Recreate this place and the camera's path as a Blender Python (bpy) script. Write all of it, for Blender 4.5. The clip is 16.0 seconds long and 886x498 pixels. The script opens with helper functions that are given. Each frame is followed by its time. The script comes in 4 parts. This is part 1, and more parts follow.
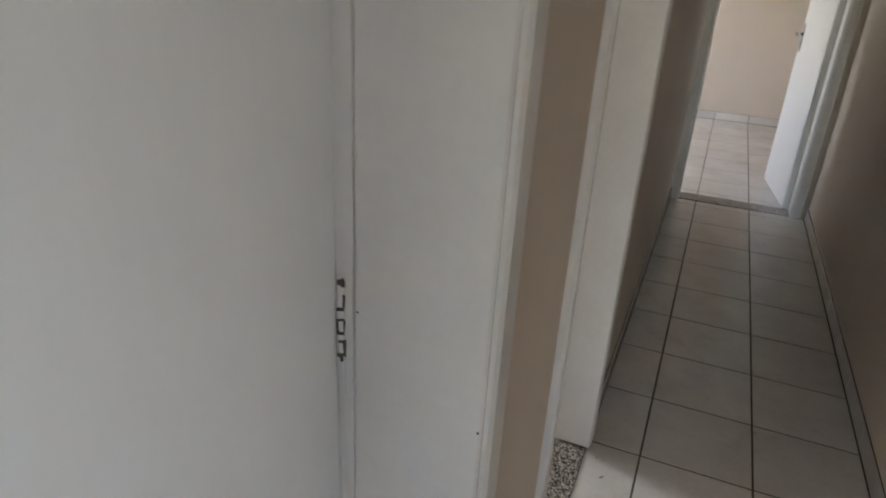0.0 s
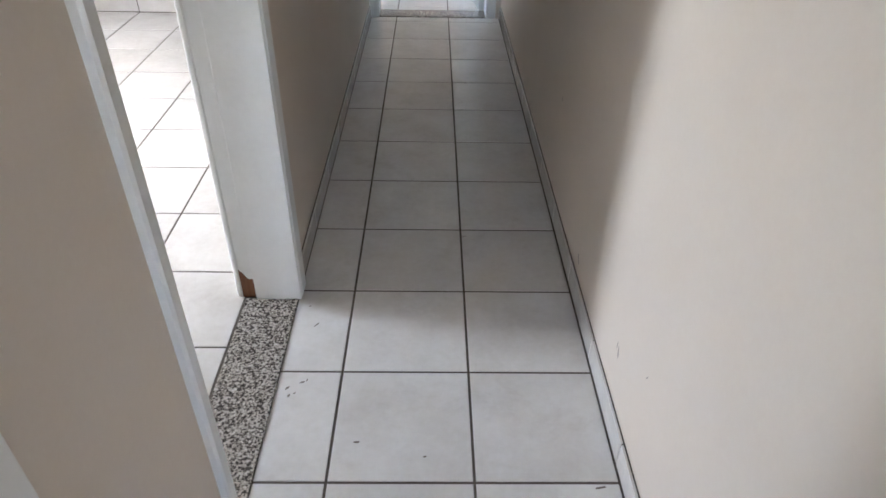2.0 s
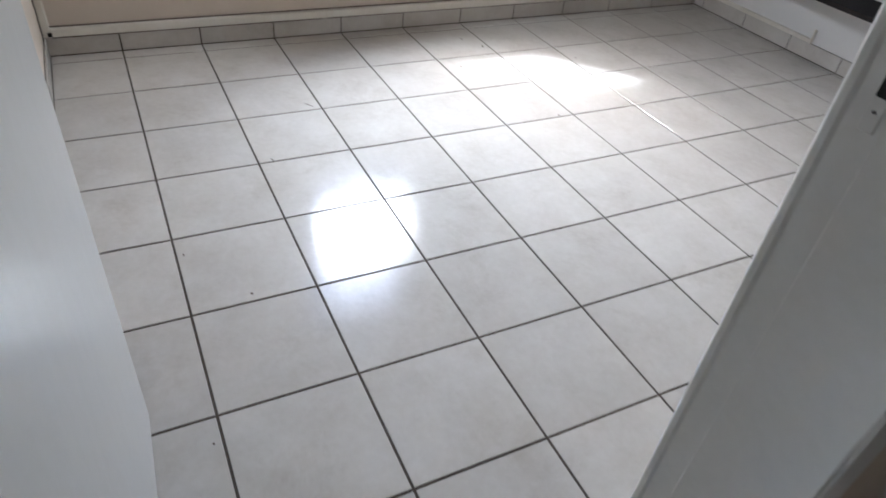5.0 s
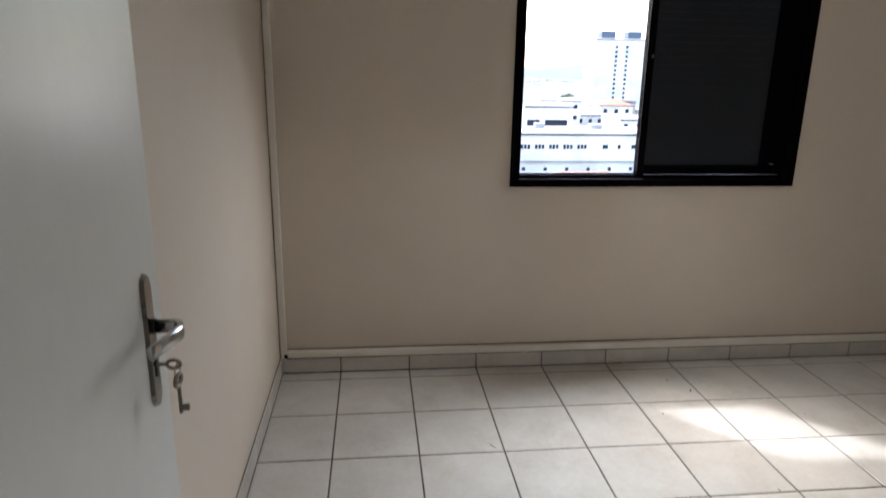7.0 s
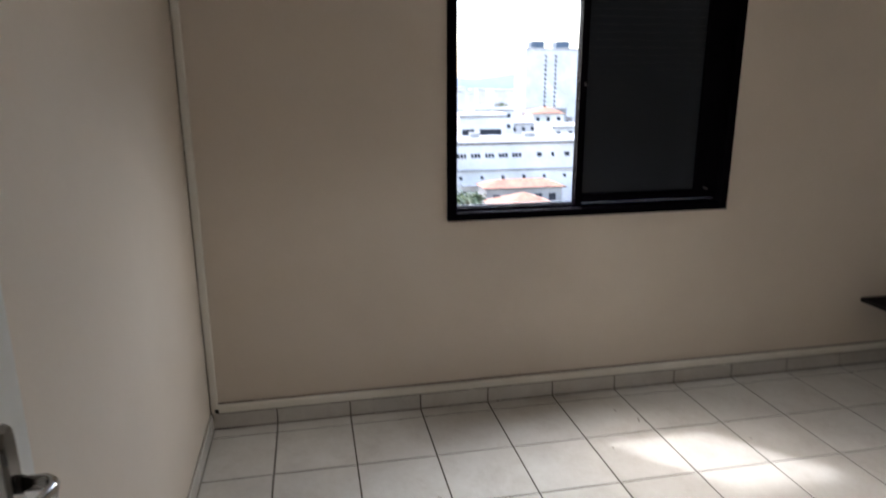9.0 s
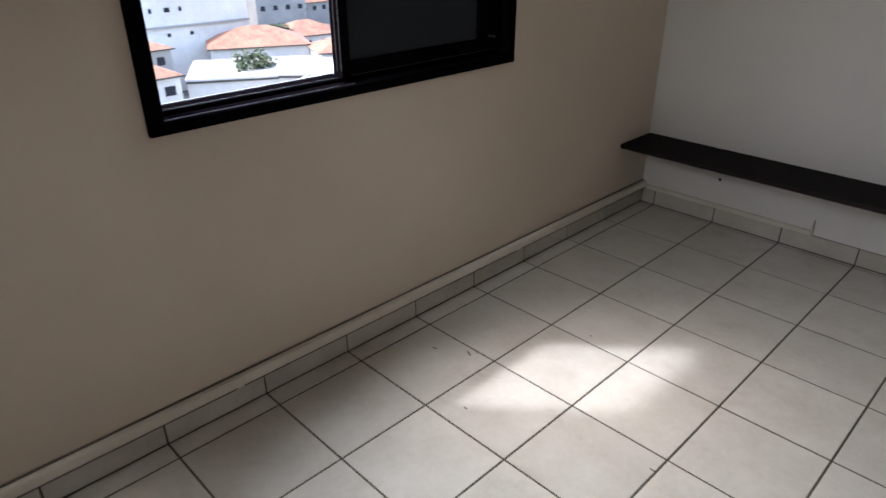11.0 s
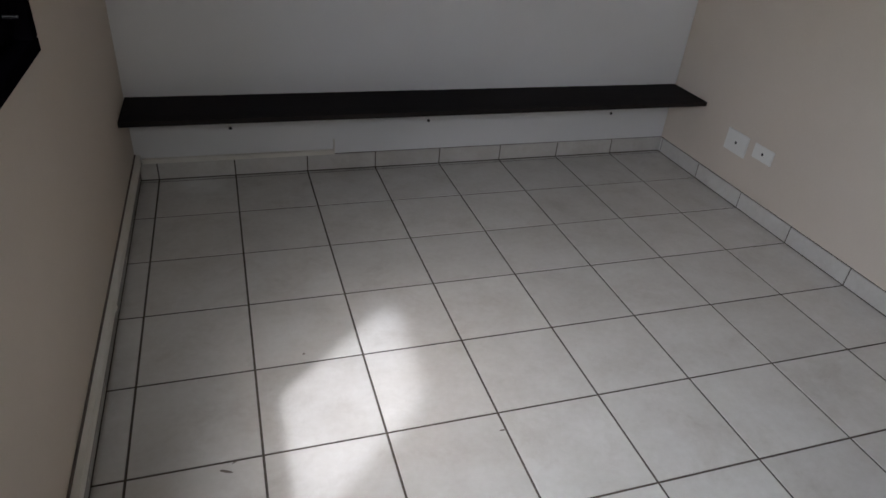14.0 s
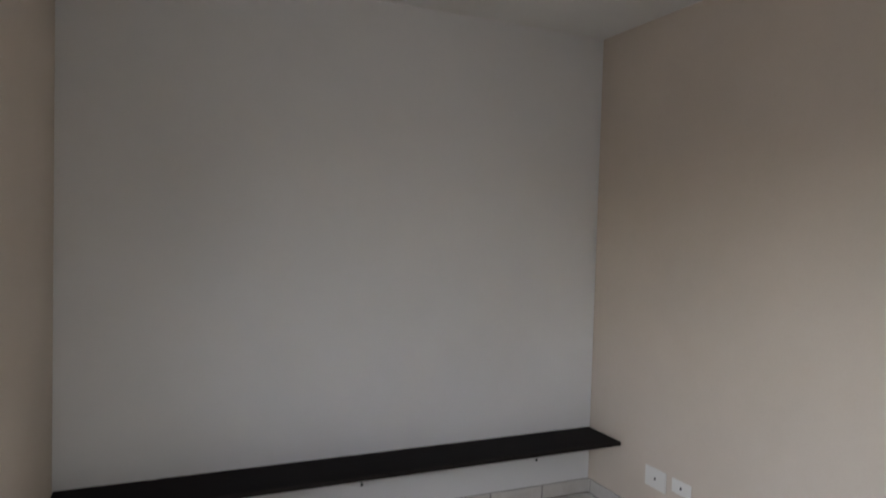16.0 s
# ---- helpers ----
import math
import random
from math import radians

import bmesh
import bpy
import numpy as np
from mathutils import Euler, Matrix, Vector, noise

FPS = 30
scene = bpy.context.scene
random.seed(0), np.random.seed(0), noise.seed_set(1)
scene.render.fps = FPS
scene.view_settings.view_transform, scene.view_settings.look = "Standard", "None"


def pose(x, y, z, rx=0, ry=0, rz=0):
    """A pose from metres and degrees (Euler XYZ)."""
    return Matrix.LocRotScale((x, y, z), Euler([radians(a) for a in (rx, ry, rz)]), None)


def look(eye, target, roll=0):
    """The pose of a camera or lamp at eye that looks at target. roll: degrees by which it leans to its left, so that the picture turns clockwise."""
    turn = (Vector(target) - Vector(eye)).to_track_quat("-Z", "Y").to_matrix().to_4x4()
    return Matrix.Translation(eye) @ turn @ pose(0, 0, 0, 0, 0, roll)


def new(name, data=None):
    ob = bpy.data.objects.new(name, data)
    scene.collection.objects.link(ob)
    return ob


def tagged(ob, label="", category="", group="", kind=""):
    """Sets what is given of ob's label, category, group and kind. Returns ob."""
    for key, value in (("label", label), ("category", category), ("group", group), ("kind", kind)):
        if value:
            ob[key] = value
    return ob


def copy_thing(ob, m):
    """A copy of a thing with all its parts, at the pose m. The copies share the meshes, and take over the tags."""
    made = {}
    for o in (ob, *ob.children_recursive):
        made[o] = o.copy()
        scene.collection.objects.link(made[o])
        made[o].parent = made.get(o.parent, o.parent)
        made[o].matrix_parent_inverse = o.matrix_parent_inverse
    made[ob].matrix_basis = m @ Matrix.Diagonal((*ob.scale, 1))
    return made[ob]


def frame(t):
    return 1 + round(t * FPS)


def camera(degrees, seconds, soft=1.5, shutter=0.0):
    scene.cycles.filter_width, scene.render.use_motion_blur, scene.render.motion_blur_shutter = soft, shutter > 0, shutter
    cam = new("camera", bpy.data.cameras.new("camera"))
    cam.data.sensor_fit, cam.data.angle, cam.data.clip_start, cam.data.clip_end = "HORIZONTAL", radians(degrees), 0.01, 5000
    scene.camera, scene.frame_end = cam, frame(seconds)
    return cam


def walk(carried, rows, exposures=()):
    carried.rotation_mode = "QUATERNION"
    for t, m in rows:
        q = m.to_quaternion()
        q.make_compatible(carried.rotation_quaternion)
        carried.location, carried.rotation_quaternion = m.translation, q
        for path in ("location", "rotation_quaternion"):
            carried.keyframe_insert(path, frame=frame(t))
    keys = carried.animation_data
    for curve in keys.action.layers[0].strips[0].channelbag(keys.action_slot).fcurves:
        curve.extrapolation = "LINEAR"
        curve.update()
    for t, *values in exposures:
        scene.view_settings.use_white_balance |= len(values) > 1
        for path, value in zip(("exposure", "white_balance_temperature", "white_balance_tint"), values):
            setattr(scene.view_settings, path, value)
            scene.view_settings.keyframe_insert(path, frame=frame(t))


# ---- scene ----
cam = camera(68.5, 16.0, soft=1.6, shutter=0.25)
PATH = [
    (0, (2.959, -1.18, 1.4), (2.277, 0.514, 0.585), 3.2),
    (0.5, (3.027, -1.141, 1.344), (2.54, 0.548, 0.391), 0.3),
    (0.8, (3.071, -1.11, 1.316), (2.763, 0.565, 0.267), 0.1),
    (1, (3.098, -1.097, 1.305), (2.902, 0.572, 0.221), 0.6),
    (1.5, (3.144, -1.032, 1.289), (3.152, 0.619, 0.16), 1.1),
    (2, (3.189, -0.945, 1.272), (3.228, 0.667, 0.09), 1.3),
    (2.5, (3.193, -0.873, 1.256), (3.21, 0.726, 0.055), 2.2),
    (3, (3.154, -0.704, 1.215), (3.074, 0.889, 0.007), 5.1),
    (3.5, (3.078, -0.501, 1.232), (2.779, 1.053, 0.009), 8.0),
    (4, (3.051, -0.296, 1.221), (2.242, 1.003, -0.067), 8.1),
    (4.5, (3.037, -0.143, 1.235), (1.875, 0.857, -0.05), 8.1),
    (4.7, (3.002, -0.098, 1.227), (1.764, 0.798, -0.064), 7.7),
    (6.8, (2.833, 0.167, 1.385), (0.952, 0.374, 0.737), 1.0),
    (7, (2.838, 0.171, 1.418), (0.921, 0.379, 0.887), 0.9),
    (7.5, (2.844, 0.180, 1.491), (0.877, 0.365, 1.188), 0.4),
    (8, (2.842, 0.188, 1.522), (0.851, 0.372, 1.438), 0.1),
    (8.4, (2.848, 0.214, 1.540), (0.854, 0.378, 1.507), -0.2),
    (8.5, (2.857, 0.213, 1.553), (0.864, 0.372, 1.511), -0.3),
    (9, (2.695, 0.204, 1.507), (0.798, 0.592, 1.008), -0.2),
    (9.5, (2.445, 0.17, 1.476), (0.688, 0.78, 0.74), -1.8),
    (9.7, (2.35, 0.17, 1.464), (0.646, 0.855, 0.671), -2.6),
    (11.8, (1.012, 0.312, 1.355), (0.147, 1.853, 0.418), 1.4),
    (12, (0.9, 0.341, 1.363), (0.166, 1.928, 0.391), 1.6),
    (12.5, (0.685, 0.381, 1.336), (0.381, 2.075, 0.317), 3.9),
    (13, (0.48, 0.384, 1.357), (0.671, 2.053, 0.271), 3.0),
    (13.5, (0.374, 0.450, 1.388), (0.815, 2.070, 0.300), 3.7),
    (14, (0.332, 0.443, 1.392), (0.915, 2.035, 0.331), 5.3),
    (14.5, (0.293, 0.382, 1.445), (0.914, 2.011, 0.465), 4.0),
    (15, (0.251, 0.372, 1.472), (0.989, 2.067, 0.708), 3.7),
    (15.3, (0.278, 0.333, 1.525), (1.023, 2.097, 0.949), 3.0),
    (16, (0.287, 0.252, 1.528), (1.101, 2.078, 1.458), 1.6),
]
walk(cam, [(t, look(eye, target, roll)) for t, eye, target, roll in PATH],
     exposures=[(0.0, 4.97, 7200, 14), (0.5, 5.35, 6900, 14), (1.0, 5.82, 6250, 13), (1.5, 5.92, 6280, 12), (2.5, 5.68, 6300, 12), (3.0, 5.62, 6280, 12), (3.5, 5.4, 6330, 12), (4.5, 4.75, 6100, 12),
                (7.0, 3.88, 6720, 11), (8.5, 3.95, 6870, 11), (9.5, 3.52, 6620, 12), (12.0, 3.42, 6920, 12), (12.5, 3.18, 7070, 12), (13.0, 3.1, 6570, 12), (14.0, 3.12, 6270, 12), (15.0, 3.02, 6470, 12), (15.5, 3.2, 6470, 12), (16.0, 3.7, 6420, 12)])

# ---- light ----
SUN_WAY = Vector((0.50, 0.45, -1.0)).normalized()      # the way the sunlight travels
sun_data = bpy.data.lights.new("sun", "SUN")
sun_data.energy, sun_data.angle, sun_data.color = 0.30, radians(2.6), (0.86, 0.93, 1.0)
sun = new("sun", sun_data)
sun.rotation_mode = "QUATERNION"
sun.rotation_quaternion = SUN_WAY.to_track_quat("-Z", "Y")

world = bpy.data.worlds.new("sky")
scene.world = world
world.use_nodes = True
wn = world.node_tree
sky = wn.nodes.new("ShaderNodeTexSky")
sky.sky_type, sky.sun_disc = "NISHITA", False
sky.sun_elevation = math.asin(-SUN_WAY.z)
sky.sun_rotation = math.atan2(-SUN_WAY.x, -SUN_WAY.y)
sky.air_density, sky.dust_density = 1.0, 2.5
wn.links.new(sky.outputs["Color"], wn.nodes["Background"].inputs["Color"])
wn.nodes["Background"].inputs["Strength"].default_value = 0.10


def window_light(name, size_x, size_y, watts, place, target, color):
    """An area lamp set at a window opening, standing in for its daylight."""
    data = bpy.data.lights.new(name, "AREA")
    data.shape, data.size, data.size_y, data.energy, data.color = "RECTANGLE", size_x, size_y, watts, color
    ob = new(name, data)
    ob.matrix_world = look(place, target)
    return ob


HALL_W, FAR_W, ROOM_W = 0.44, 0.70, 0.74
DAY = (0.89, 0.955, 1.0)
# fill for the near corridor, at an assumed window of the unseen hall
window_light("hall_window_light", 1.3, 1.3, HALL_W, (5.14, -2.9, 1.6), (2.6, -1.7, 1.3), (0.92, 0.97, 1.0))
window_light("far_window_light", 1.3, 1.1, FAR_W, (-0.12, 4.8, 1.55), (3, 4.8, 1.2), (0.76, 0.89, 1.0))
# lamp added just inside the window, aimed down to boost its daylight
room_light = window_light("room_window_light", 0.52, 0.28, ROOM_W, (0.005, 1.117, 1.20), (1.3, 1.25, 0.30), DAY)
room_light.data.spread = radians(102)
# two more fill lamps at the window, aimed aslant to lift the side walls
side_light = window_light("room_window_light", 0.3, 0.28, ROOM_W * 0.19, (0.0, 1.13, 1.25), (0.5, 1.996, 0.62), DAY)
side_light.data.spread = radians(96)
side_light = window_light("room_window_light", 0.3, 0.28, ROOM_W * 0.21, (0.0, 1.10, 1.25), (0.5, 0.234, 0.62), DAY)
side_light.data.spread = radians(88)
# added fill aimed up at the ceiling, as if off the sunlit roofs below
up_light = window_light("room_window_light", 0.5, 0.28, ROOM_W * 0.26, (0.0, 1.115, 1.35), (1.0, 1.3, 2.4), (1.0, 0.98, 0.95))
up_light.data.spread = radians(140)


# ---- materials ----
def material(name, color, rough=0.5, metal=0.0):
    m = bpy.data.materials.new(name)
    m.use_nodes = True
    b = m.node_tree.nodes["Principled BSDF"]
    b.inputs["Base Color"].default_value = (*color, 1)
    b.inputs["Roughness"].default_value = rough
    b.inputs["Metallic"].default_value = metal
    return m


def node(m, kind, **values):
    n = m.node_tree.nodes.new(kind)
    for key, value in values.items():
        n.inputs[key.replace("_", " ")].default_value = value
    return n


def wire(m, a, out, b, inp):
    m.node_tree.links.new(a.outputs[out], b.inputs[inp])


def ramp(m, stops):
    n = m.node_tree.nodes.new("ShaderNodeValToRGB")
    e = n.color_ramp.elements
    while len(e) < len(stops):
        e.new(0.5)
    for el, (p, c) in zip(e, stops):
        el.position, el.color = p, (*c, 1)
    return n


def rough_surface(name, light, dark, rough, grain=60.0, stain=1.6, bump=0.15, depth=0.002, spread=(0.35, 0.7), stretch=None, rough_vary=0.08, mottle=0.12):
    """A surface with large soft stains, a fine grain and fine relief, in object space in metres."""
    m = material(name, light, rough)
    b = m.node_tree.nodes["Principled BSDF"]
    co = m.node_tree.nodes.new("ShaderNodeTexCoord")
    big = node(m, "ShaderNodeTexNoise", Scale=stain, Detail=5.0, Roughness=0.6)
    fine = node(m, "ShaderNodeTexNoise", Scale=grain, Detail=4.0, Roughness=0.6)
    if stretch:
        mp = m.node_tree.nodes.new("ShaderNodeMapping")
        mp.inputs["Scale"].default_value = stretch
        wire(m, co, "Object", mp, "Vector")
        src, out = mp, "Vector"
    else:
        src, out = co, "Object"
    wire(m, src, out, big, "Vector")
    wire(m, src, out, fine, "Vector")
    r = ramp(m, [(spread[0], dark), (spread[1], light)])
    wire(m, big, "Fac", r, "Fac")
    mix = m.node_tree.nodes.new("ShaderNodeMixRGB")
    mix.blend_type = "OVERLAY"
    mix.inputs["Fac"].default_value = mottle
    wire(m, r, "Color", mix, "Color1")
    wire(m, fine, "Fac", mix, "Color2")
    wire(m, mix, "Color", b, "Base Color")
    mr = m.node_tree.nodes.new("ShaderNodeMapRange")
    mr.inputs["To Min"].default_value, mr.inputs["To Max"].default_value = max(0.02, rough - rough_vary), min(1, rough + rough_vary)
    wire(m, big, "Fac", mr, "Value")
    wire(m, mr, "Result", b, "Roughness")
    bp = node(m, "ShaderNodeBump", Strength=bump, Distance=depth)
    wire(m, fine, "Fac", bp, "Height")
    wire(m, bp, "Normal", b, "Normal")
    return m


M_BEIGE = rough_surface("beige_wall_paint", (0.675, 0.588, 0.50), (0.62, 0.537, 0.452), 0.62, 90, 1.1, 0.10, mottle=0.04)
M_WHITEWALL = rough_surface("white_wall_paint", (0.80, 0.79, 0.78), (0.75, 0.74, 0.73), 0.6, 90, 1.0, 0.10, mottle=0.04)
M_CEIL = rough_surface("ceiling_paint", (0.76, 0.74, 0.71), (0.70, 0.68, 0.65), 0.7, 80, 1.2, 0.10, mottle=0.04)
M_DOOR = rough_surface("door_enamel", (0.78, 0.785, 0.765), (0.762, 0.767, 0.747), 0.27, 40, 2.0, 0.10, 0.001, stretch=(1, 1, 0.3), rough_vary=0.012)
M_TRIM = rough_surface("trim_enamel", (0.78, 0.77, 0.75), (0.70, 0.69, 0.66), 0.38, 60, 3.0, 0.2)
M_PLASTIC = rough_surface("cream_plastic", (0.80, 0.77, 0.71), (0.72, 0.68, 0.60), 0.4, 50, 5.0, 0.1)
M_GROUT = rough_surface("dark_grout", (0.10, 0.08, 0.063), (0.06, 0.047, 0.037), 0.9, 120, 3.0, 0.5)
M_BOARD = rough_surface("dark_board", (0.012, 0.0092, 0.0094), (0.008, 0.0062, 0.0064), 0.6, 35, 4.0, 0.15, stretch=(0.15, 3, 3))
M_BOARDEDGE = rough_surface("board_edge", (0.018, 0.0125, 0.011), (0.011, 0.008, 0.007), 0.55, 60, 4.0, 0.2)
M_BRONZE = rough_surface("bronze_aluminium", (0.0042, 0.0034, 0.0050), (0.0030, 0.0025, 0.0037), 0.5, 80, 3.0, 0.05)
M_SHUTTER = rough_surface("shutter_slat_paint", (0.0115, 0.0150, 0.0225), (0.0085, 0.0115, 0.0175), 0.4, 60, 3.0, 0.1)
for m, level in ((M_BRONZE, 0.0), (M_BOARD, 0.06), (M_SHUTTER, 0.3), (M_BOARDEDGE, 0.2), (M_DOOR, 0.24)):
    m.node_tree.nodes["Principled BSDF"].inputs["Specular IOR Level"].default_value = level
M_LIP = material("bare_bright_aluminium", (0.62, 0.62, 0.63), 0.35, 1.0)
M_RAIL = material("worn_aluminium", (0.13, 0.125, 0.125), 0.38, 1.0)
M_CHROME = rough_surface("chrome", (0.62, 0.61, 0.60), (0.45, 0.44, 0.43), 0.16, 80, 12.0, 0.05)
M_CHROME.node_tree.nodes["Principled BSDF"].inputs["Metallic"].default_value = 1.0
M_BRASS = material("old_key_metal", (0.24, 0.20, 0.15), 0.35, 1.0)
M_DARK = material("dark_hole", (0.012, 0.011, 0.010), 0.8)
M_RAWWOOD = rough_surface("raw_wood", (0.24, 0.10, 0.045), (0.13, 0.05, 0.022), 0.8, 70, 12.0, 0.4, stretch=(3, 3, 0.4))
M_OUTLET = material("outlet_plastic", (0.78, 0.76, 0.72), 0.35)
M_RUST = rough_surface("painted_hinge_steel", (0.60, 0.58, 0.54), (0.06, 0.05, 0.045), 0.5, 90, 40.0, 0.3, spread=(0.42, 0.55))
M_WALLMARK = material("wall_mark", (0.33, 0.28, 0.24), 0.7)
M_FLAKE = rough_surface("rusty_bare_hinge", (0.10, 0.075, 0.06), (0.03, 0.024, 0.02), 0.7, 200, 60.0, 0.3)
# floor scuffs, and the dark strip that gives the trunking its shade below
M_SCUFF_SHADE = material("scuff_dirt_and_shade", (0.16, 0.13, 0.11), 0.8)


def tile_material():
    m = rough_surface("ceramic_tile", (0.665, 0.64, 0.605), (0.56, 0.53, 0.49), 0.15, 45, 5.0, 0.14, 0.0015, spread=(0.3, 0.75), rough_vary=0.05)
    b = m.node_tree.nodes["Principled BSDF"]
    info = m.node_tree.nodes.new("ShaderNodeObjectInfo")
    hue = m.node_tree.nodes.new("ShaderNodeHueSaturation")
    mr = m.node_tree.nodes.new("ShaderNodeMapRange")
    mr.inputs["To Min"].default_value, mr.inputs["To Max"].default_value = 0.95, 1.04
    wire(m, info, "Random", mr, "Value")
    wire(m, mr, "Result", hue, "Value")
    old = b.inputs["Base Color"].links[0].from_node
    wire(m, old, "Color", hue, "Color")
    wire(m, hue, "Color", b, "Base Color")
    # slow waviness of the glaze, which breaks up reflections
    wave = node(m, "ShaderNodeTexNoise", Scale=24.0, Detail=4.0)
    co = m.node_tree.nodes.new("ShaderNodeTexCoord")
    off = m.node_tree.nodes.new("ShaderNodeVectorMath")
    off.operation = "ADD"
    sc = m.node_tree.nodes.new("ShaderNodeVectorMath")
    sc.operation = "SCALE"
    wire(m, info, "Location", sc, 0)
    sc.inputs["Scale"].default_value = 3.7
    wire(m, co, "Object", off, 0)
    wire(m, sc, "Vector", off, 1)
    wire(m, off, "Vector", wave, "Vector")
    for n in m.node_tree.nodes:
        if n.bl_idname == "ShaderNodeTexNoise" and n != wave:
            wire(m, off, "Vector", n, "Vector")
    geo = m.node_tree.nodes.new("ShaderNodeNewGeometry")
    dirt = node(m, "ShaderNodeTexNoise", Scale=4.2, Detail=8.0, Roughness=0.72, Distortion=0.4)
    wire(m, geo, "Position", dirt, "Vector")
    worn = ramp(m, [(0.30, (0.70, 0.66, 0.61)), (0.47, (0.97, 0.96, 0.955)), (0.62, (1, 1, 1))])
    wire(m, dirt, "Fac", worn, "Fac")
    soil = m.node_tree.nodes.new("ShaderNodeMixRGB")
    soil.blend_type = "MULTIPLY"
    soil.inputs["Fac"].default_value = 0.42
    wire(m, hue, "Color", soil, "Color1")
    wire(m, worn, "Color", soil, "Color2")
    wire(m, soil, "Color", b, "Base Color")
    bp = node(m, "ShaderNodeBump", Strength=0.20, Distance=0.004)
    wire(m, wave, "Fac", bp, "Height")
    fine = b.inputs["Normal"].links[0].from_node
    wire(m, fine, "Normal", bp, "Normal")
    wire(m, bp, "Normal", b, "Normal")
    return m


M_TILE = tile_material()


def granite_material():
    m = material("speckled_granite", (0.4, 0.38, 0.36), 0.22)
    b = m.node_tree.nodes["Principled BSDF"]
    co = m.node_tree.nodes.new("ShaderNodeTexCoord")
    a = node(m, "ShaderNodeTexNoise", Scale=150.0, Detail=2.0, Roughness=0.6)
    v = node(m, "ShaderNodeTexVoronoi", Scale=150.0)
    wire(m, co, "Object", a, "Vector")
    wire(m, co, "Object", v, "Vector")
    r = ramp(m, [(0.40, (0.040, 0.034, 0.030)), (0.47, (0.20, 0.172, 0.148)), (0.54, (0.42, 0.375, 0.33)), (0.66, (0.56, 0.51, 0.46))])
    wire(m, a, "Fac", r, "Fac")
    mix = m.node_tree.nodes.new("ShaderNodeMixRGB")
    mix.blend_type = "MULTIPLY"
    mix.inputs["Fac"].default_value = 0.45
    grey = m.node_tree.nodes.new("ShaderNodeRGBToBW")
    wire(m, v, "Color", grey, "Color")
    wire(m, r, "Color", mix, "Color1")
    wire(m, grey, "Val", mix, "Color2")
    wire(m, mix, "Color", b, "Base Color")
    return m


M_GRANITE = granite_material()

# outdoors
M_PLASTER = rough_surface("city_white_render", (0.62, 0.60, 0.575), (0.47, 0.455, 0.435), 0.85, 2.0, 0.15, 0.2)
M_GREYPLASTER = rough_surface("city_grey_render", (0.30, 0.295, 0.285), (0.21, 0.205, 0.20), 0.85, 2.0, 0.15, 0.2)
M_TERRACOTTA = rough_surface("terracotta_roof", (0.36, 0.170, 0.110), (0.20, 0.096, 0.064), 0.85, 2.2, 0.5, 0.6, 0.08, mottle=0.6)
M_FLATROOF = rough_surface("flat_roof_concrete", (0.50, 0.49, 0.475), (0.36, 0.35, 0.335), 0.9, 1.0, 0.12, 0.3)
M_GREYTILE = rough_surface("weathered_grey_roof_tiles", (0.27, 0.255, 0.24), (0.16, 0.15, 0.14), 0.9, 2.2, 0.5, 0.6, 0.08, mottle=0.6)
M_TARP = material("blue_plastic", (0.06, 0.16, 0.42), 0.5)
M_CITYGLASS = material("dark_window_glass", (0.022, 0.025, 0.032), 0.5)
M_CITYGLASS.node_tree.nodes["Principled BSDF"].inputs["Specular IOR Level"].default_value = 0.1
# for the painted shade lines at roof edges, and for balcony rails
M_SHADE_RAIL = material("dark_rail_and_edge_shade", (0.05, 0.045, 0.04), 0.8)
M_BLUEBAND = material("blue_grey_cladding", (0.05, 0.075, 0.11), 0.6)
M_LEAF = rough_surface("foliage", (0.07, 0.10, 0.042), (0.04, 0.06, 0.025), 0.7, 3.0, 0.6, 0.3)
M_BARK = rough_surface("bark", (0.12, 0.09, 0.06), (0.07, 0.05, 0.035), 0.9, 12.0, 2.0, 0.5)
M_GROUND = rough_surface("city_ground", (0.22, 0.20, 0.18), (0.07, 0.07, 0.068), 0.95, 0.5, 0.03, 0.2)
M_HILL = rough_surface("far_hills", (0.11, 0.15, 0.19), (0.08, 0.12, 0.15), 1.0, 0.02, 0.004, 0.0)


# ---- building helpers ----
def box_bm(x0, x1, y0, y1, z0, z1, bevel=0.0, segments=1):
    bm = bmesh.new()
    m = Matrix.Translation(((x0 + x1) / 2, (y0 + y1) / 2, (z0 + z1) / 2)) @ Matrix.Diagonal((x1 - x0, y1 - y0, z1 - z0, 1))
    bmesh.ops.create_cube(bm, size=1, matrix=m)
    if bevel:
        bmesh.ops.bevel(bm, geom=bm.edges[:], offset=bevel, segments=segments, affect="EDGES")
    return bm


def add_box(bm, x0, x1, y0, y1, z0, z1, matrix=None):
    m = Matrix.Translation(((x0 + x1) / 2, (y0 + y1) / 2, (z0 + z1) / 2)) @ Matrix.Diagonal((x1 - x0, y1 - y0, z1 - z0, 1))
    bmesh.ops.create_cube(bm, size=1, matrix=(matrix @ m) if matrix else m)


def mesh_of(name, bm, mat, smooth=False):
    me = bpy.data.meshes.new(name)
    bm.to_mesh(me)
    bm.free()
    for m in mat if isinstance(mat, (list, tuple)) else [mat]:
        me.materials.append(m)
    if smooth:
        me.shade_smooth()
    return me


def part(name, bm, mat, parent=None, label="", smooth=False):
    ob = new(name, mesh_of(name, bm, mat, smooth))
    if parent:
        ob.parent = parent
    if label:
        tagged(ob, label)
    return ob


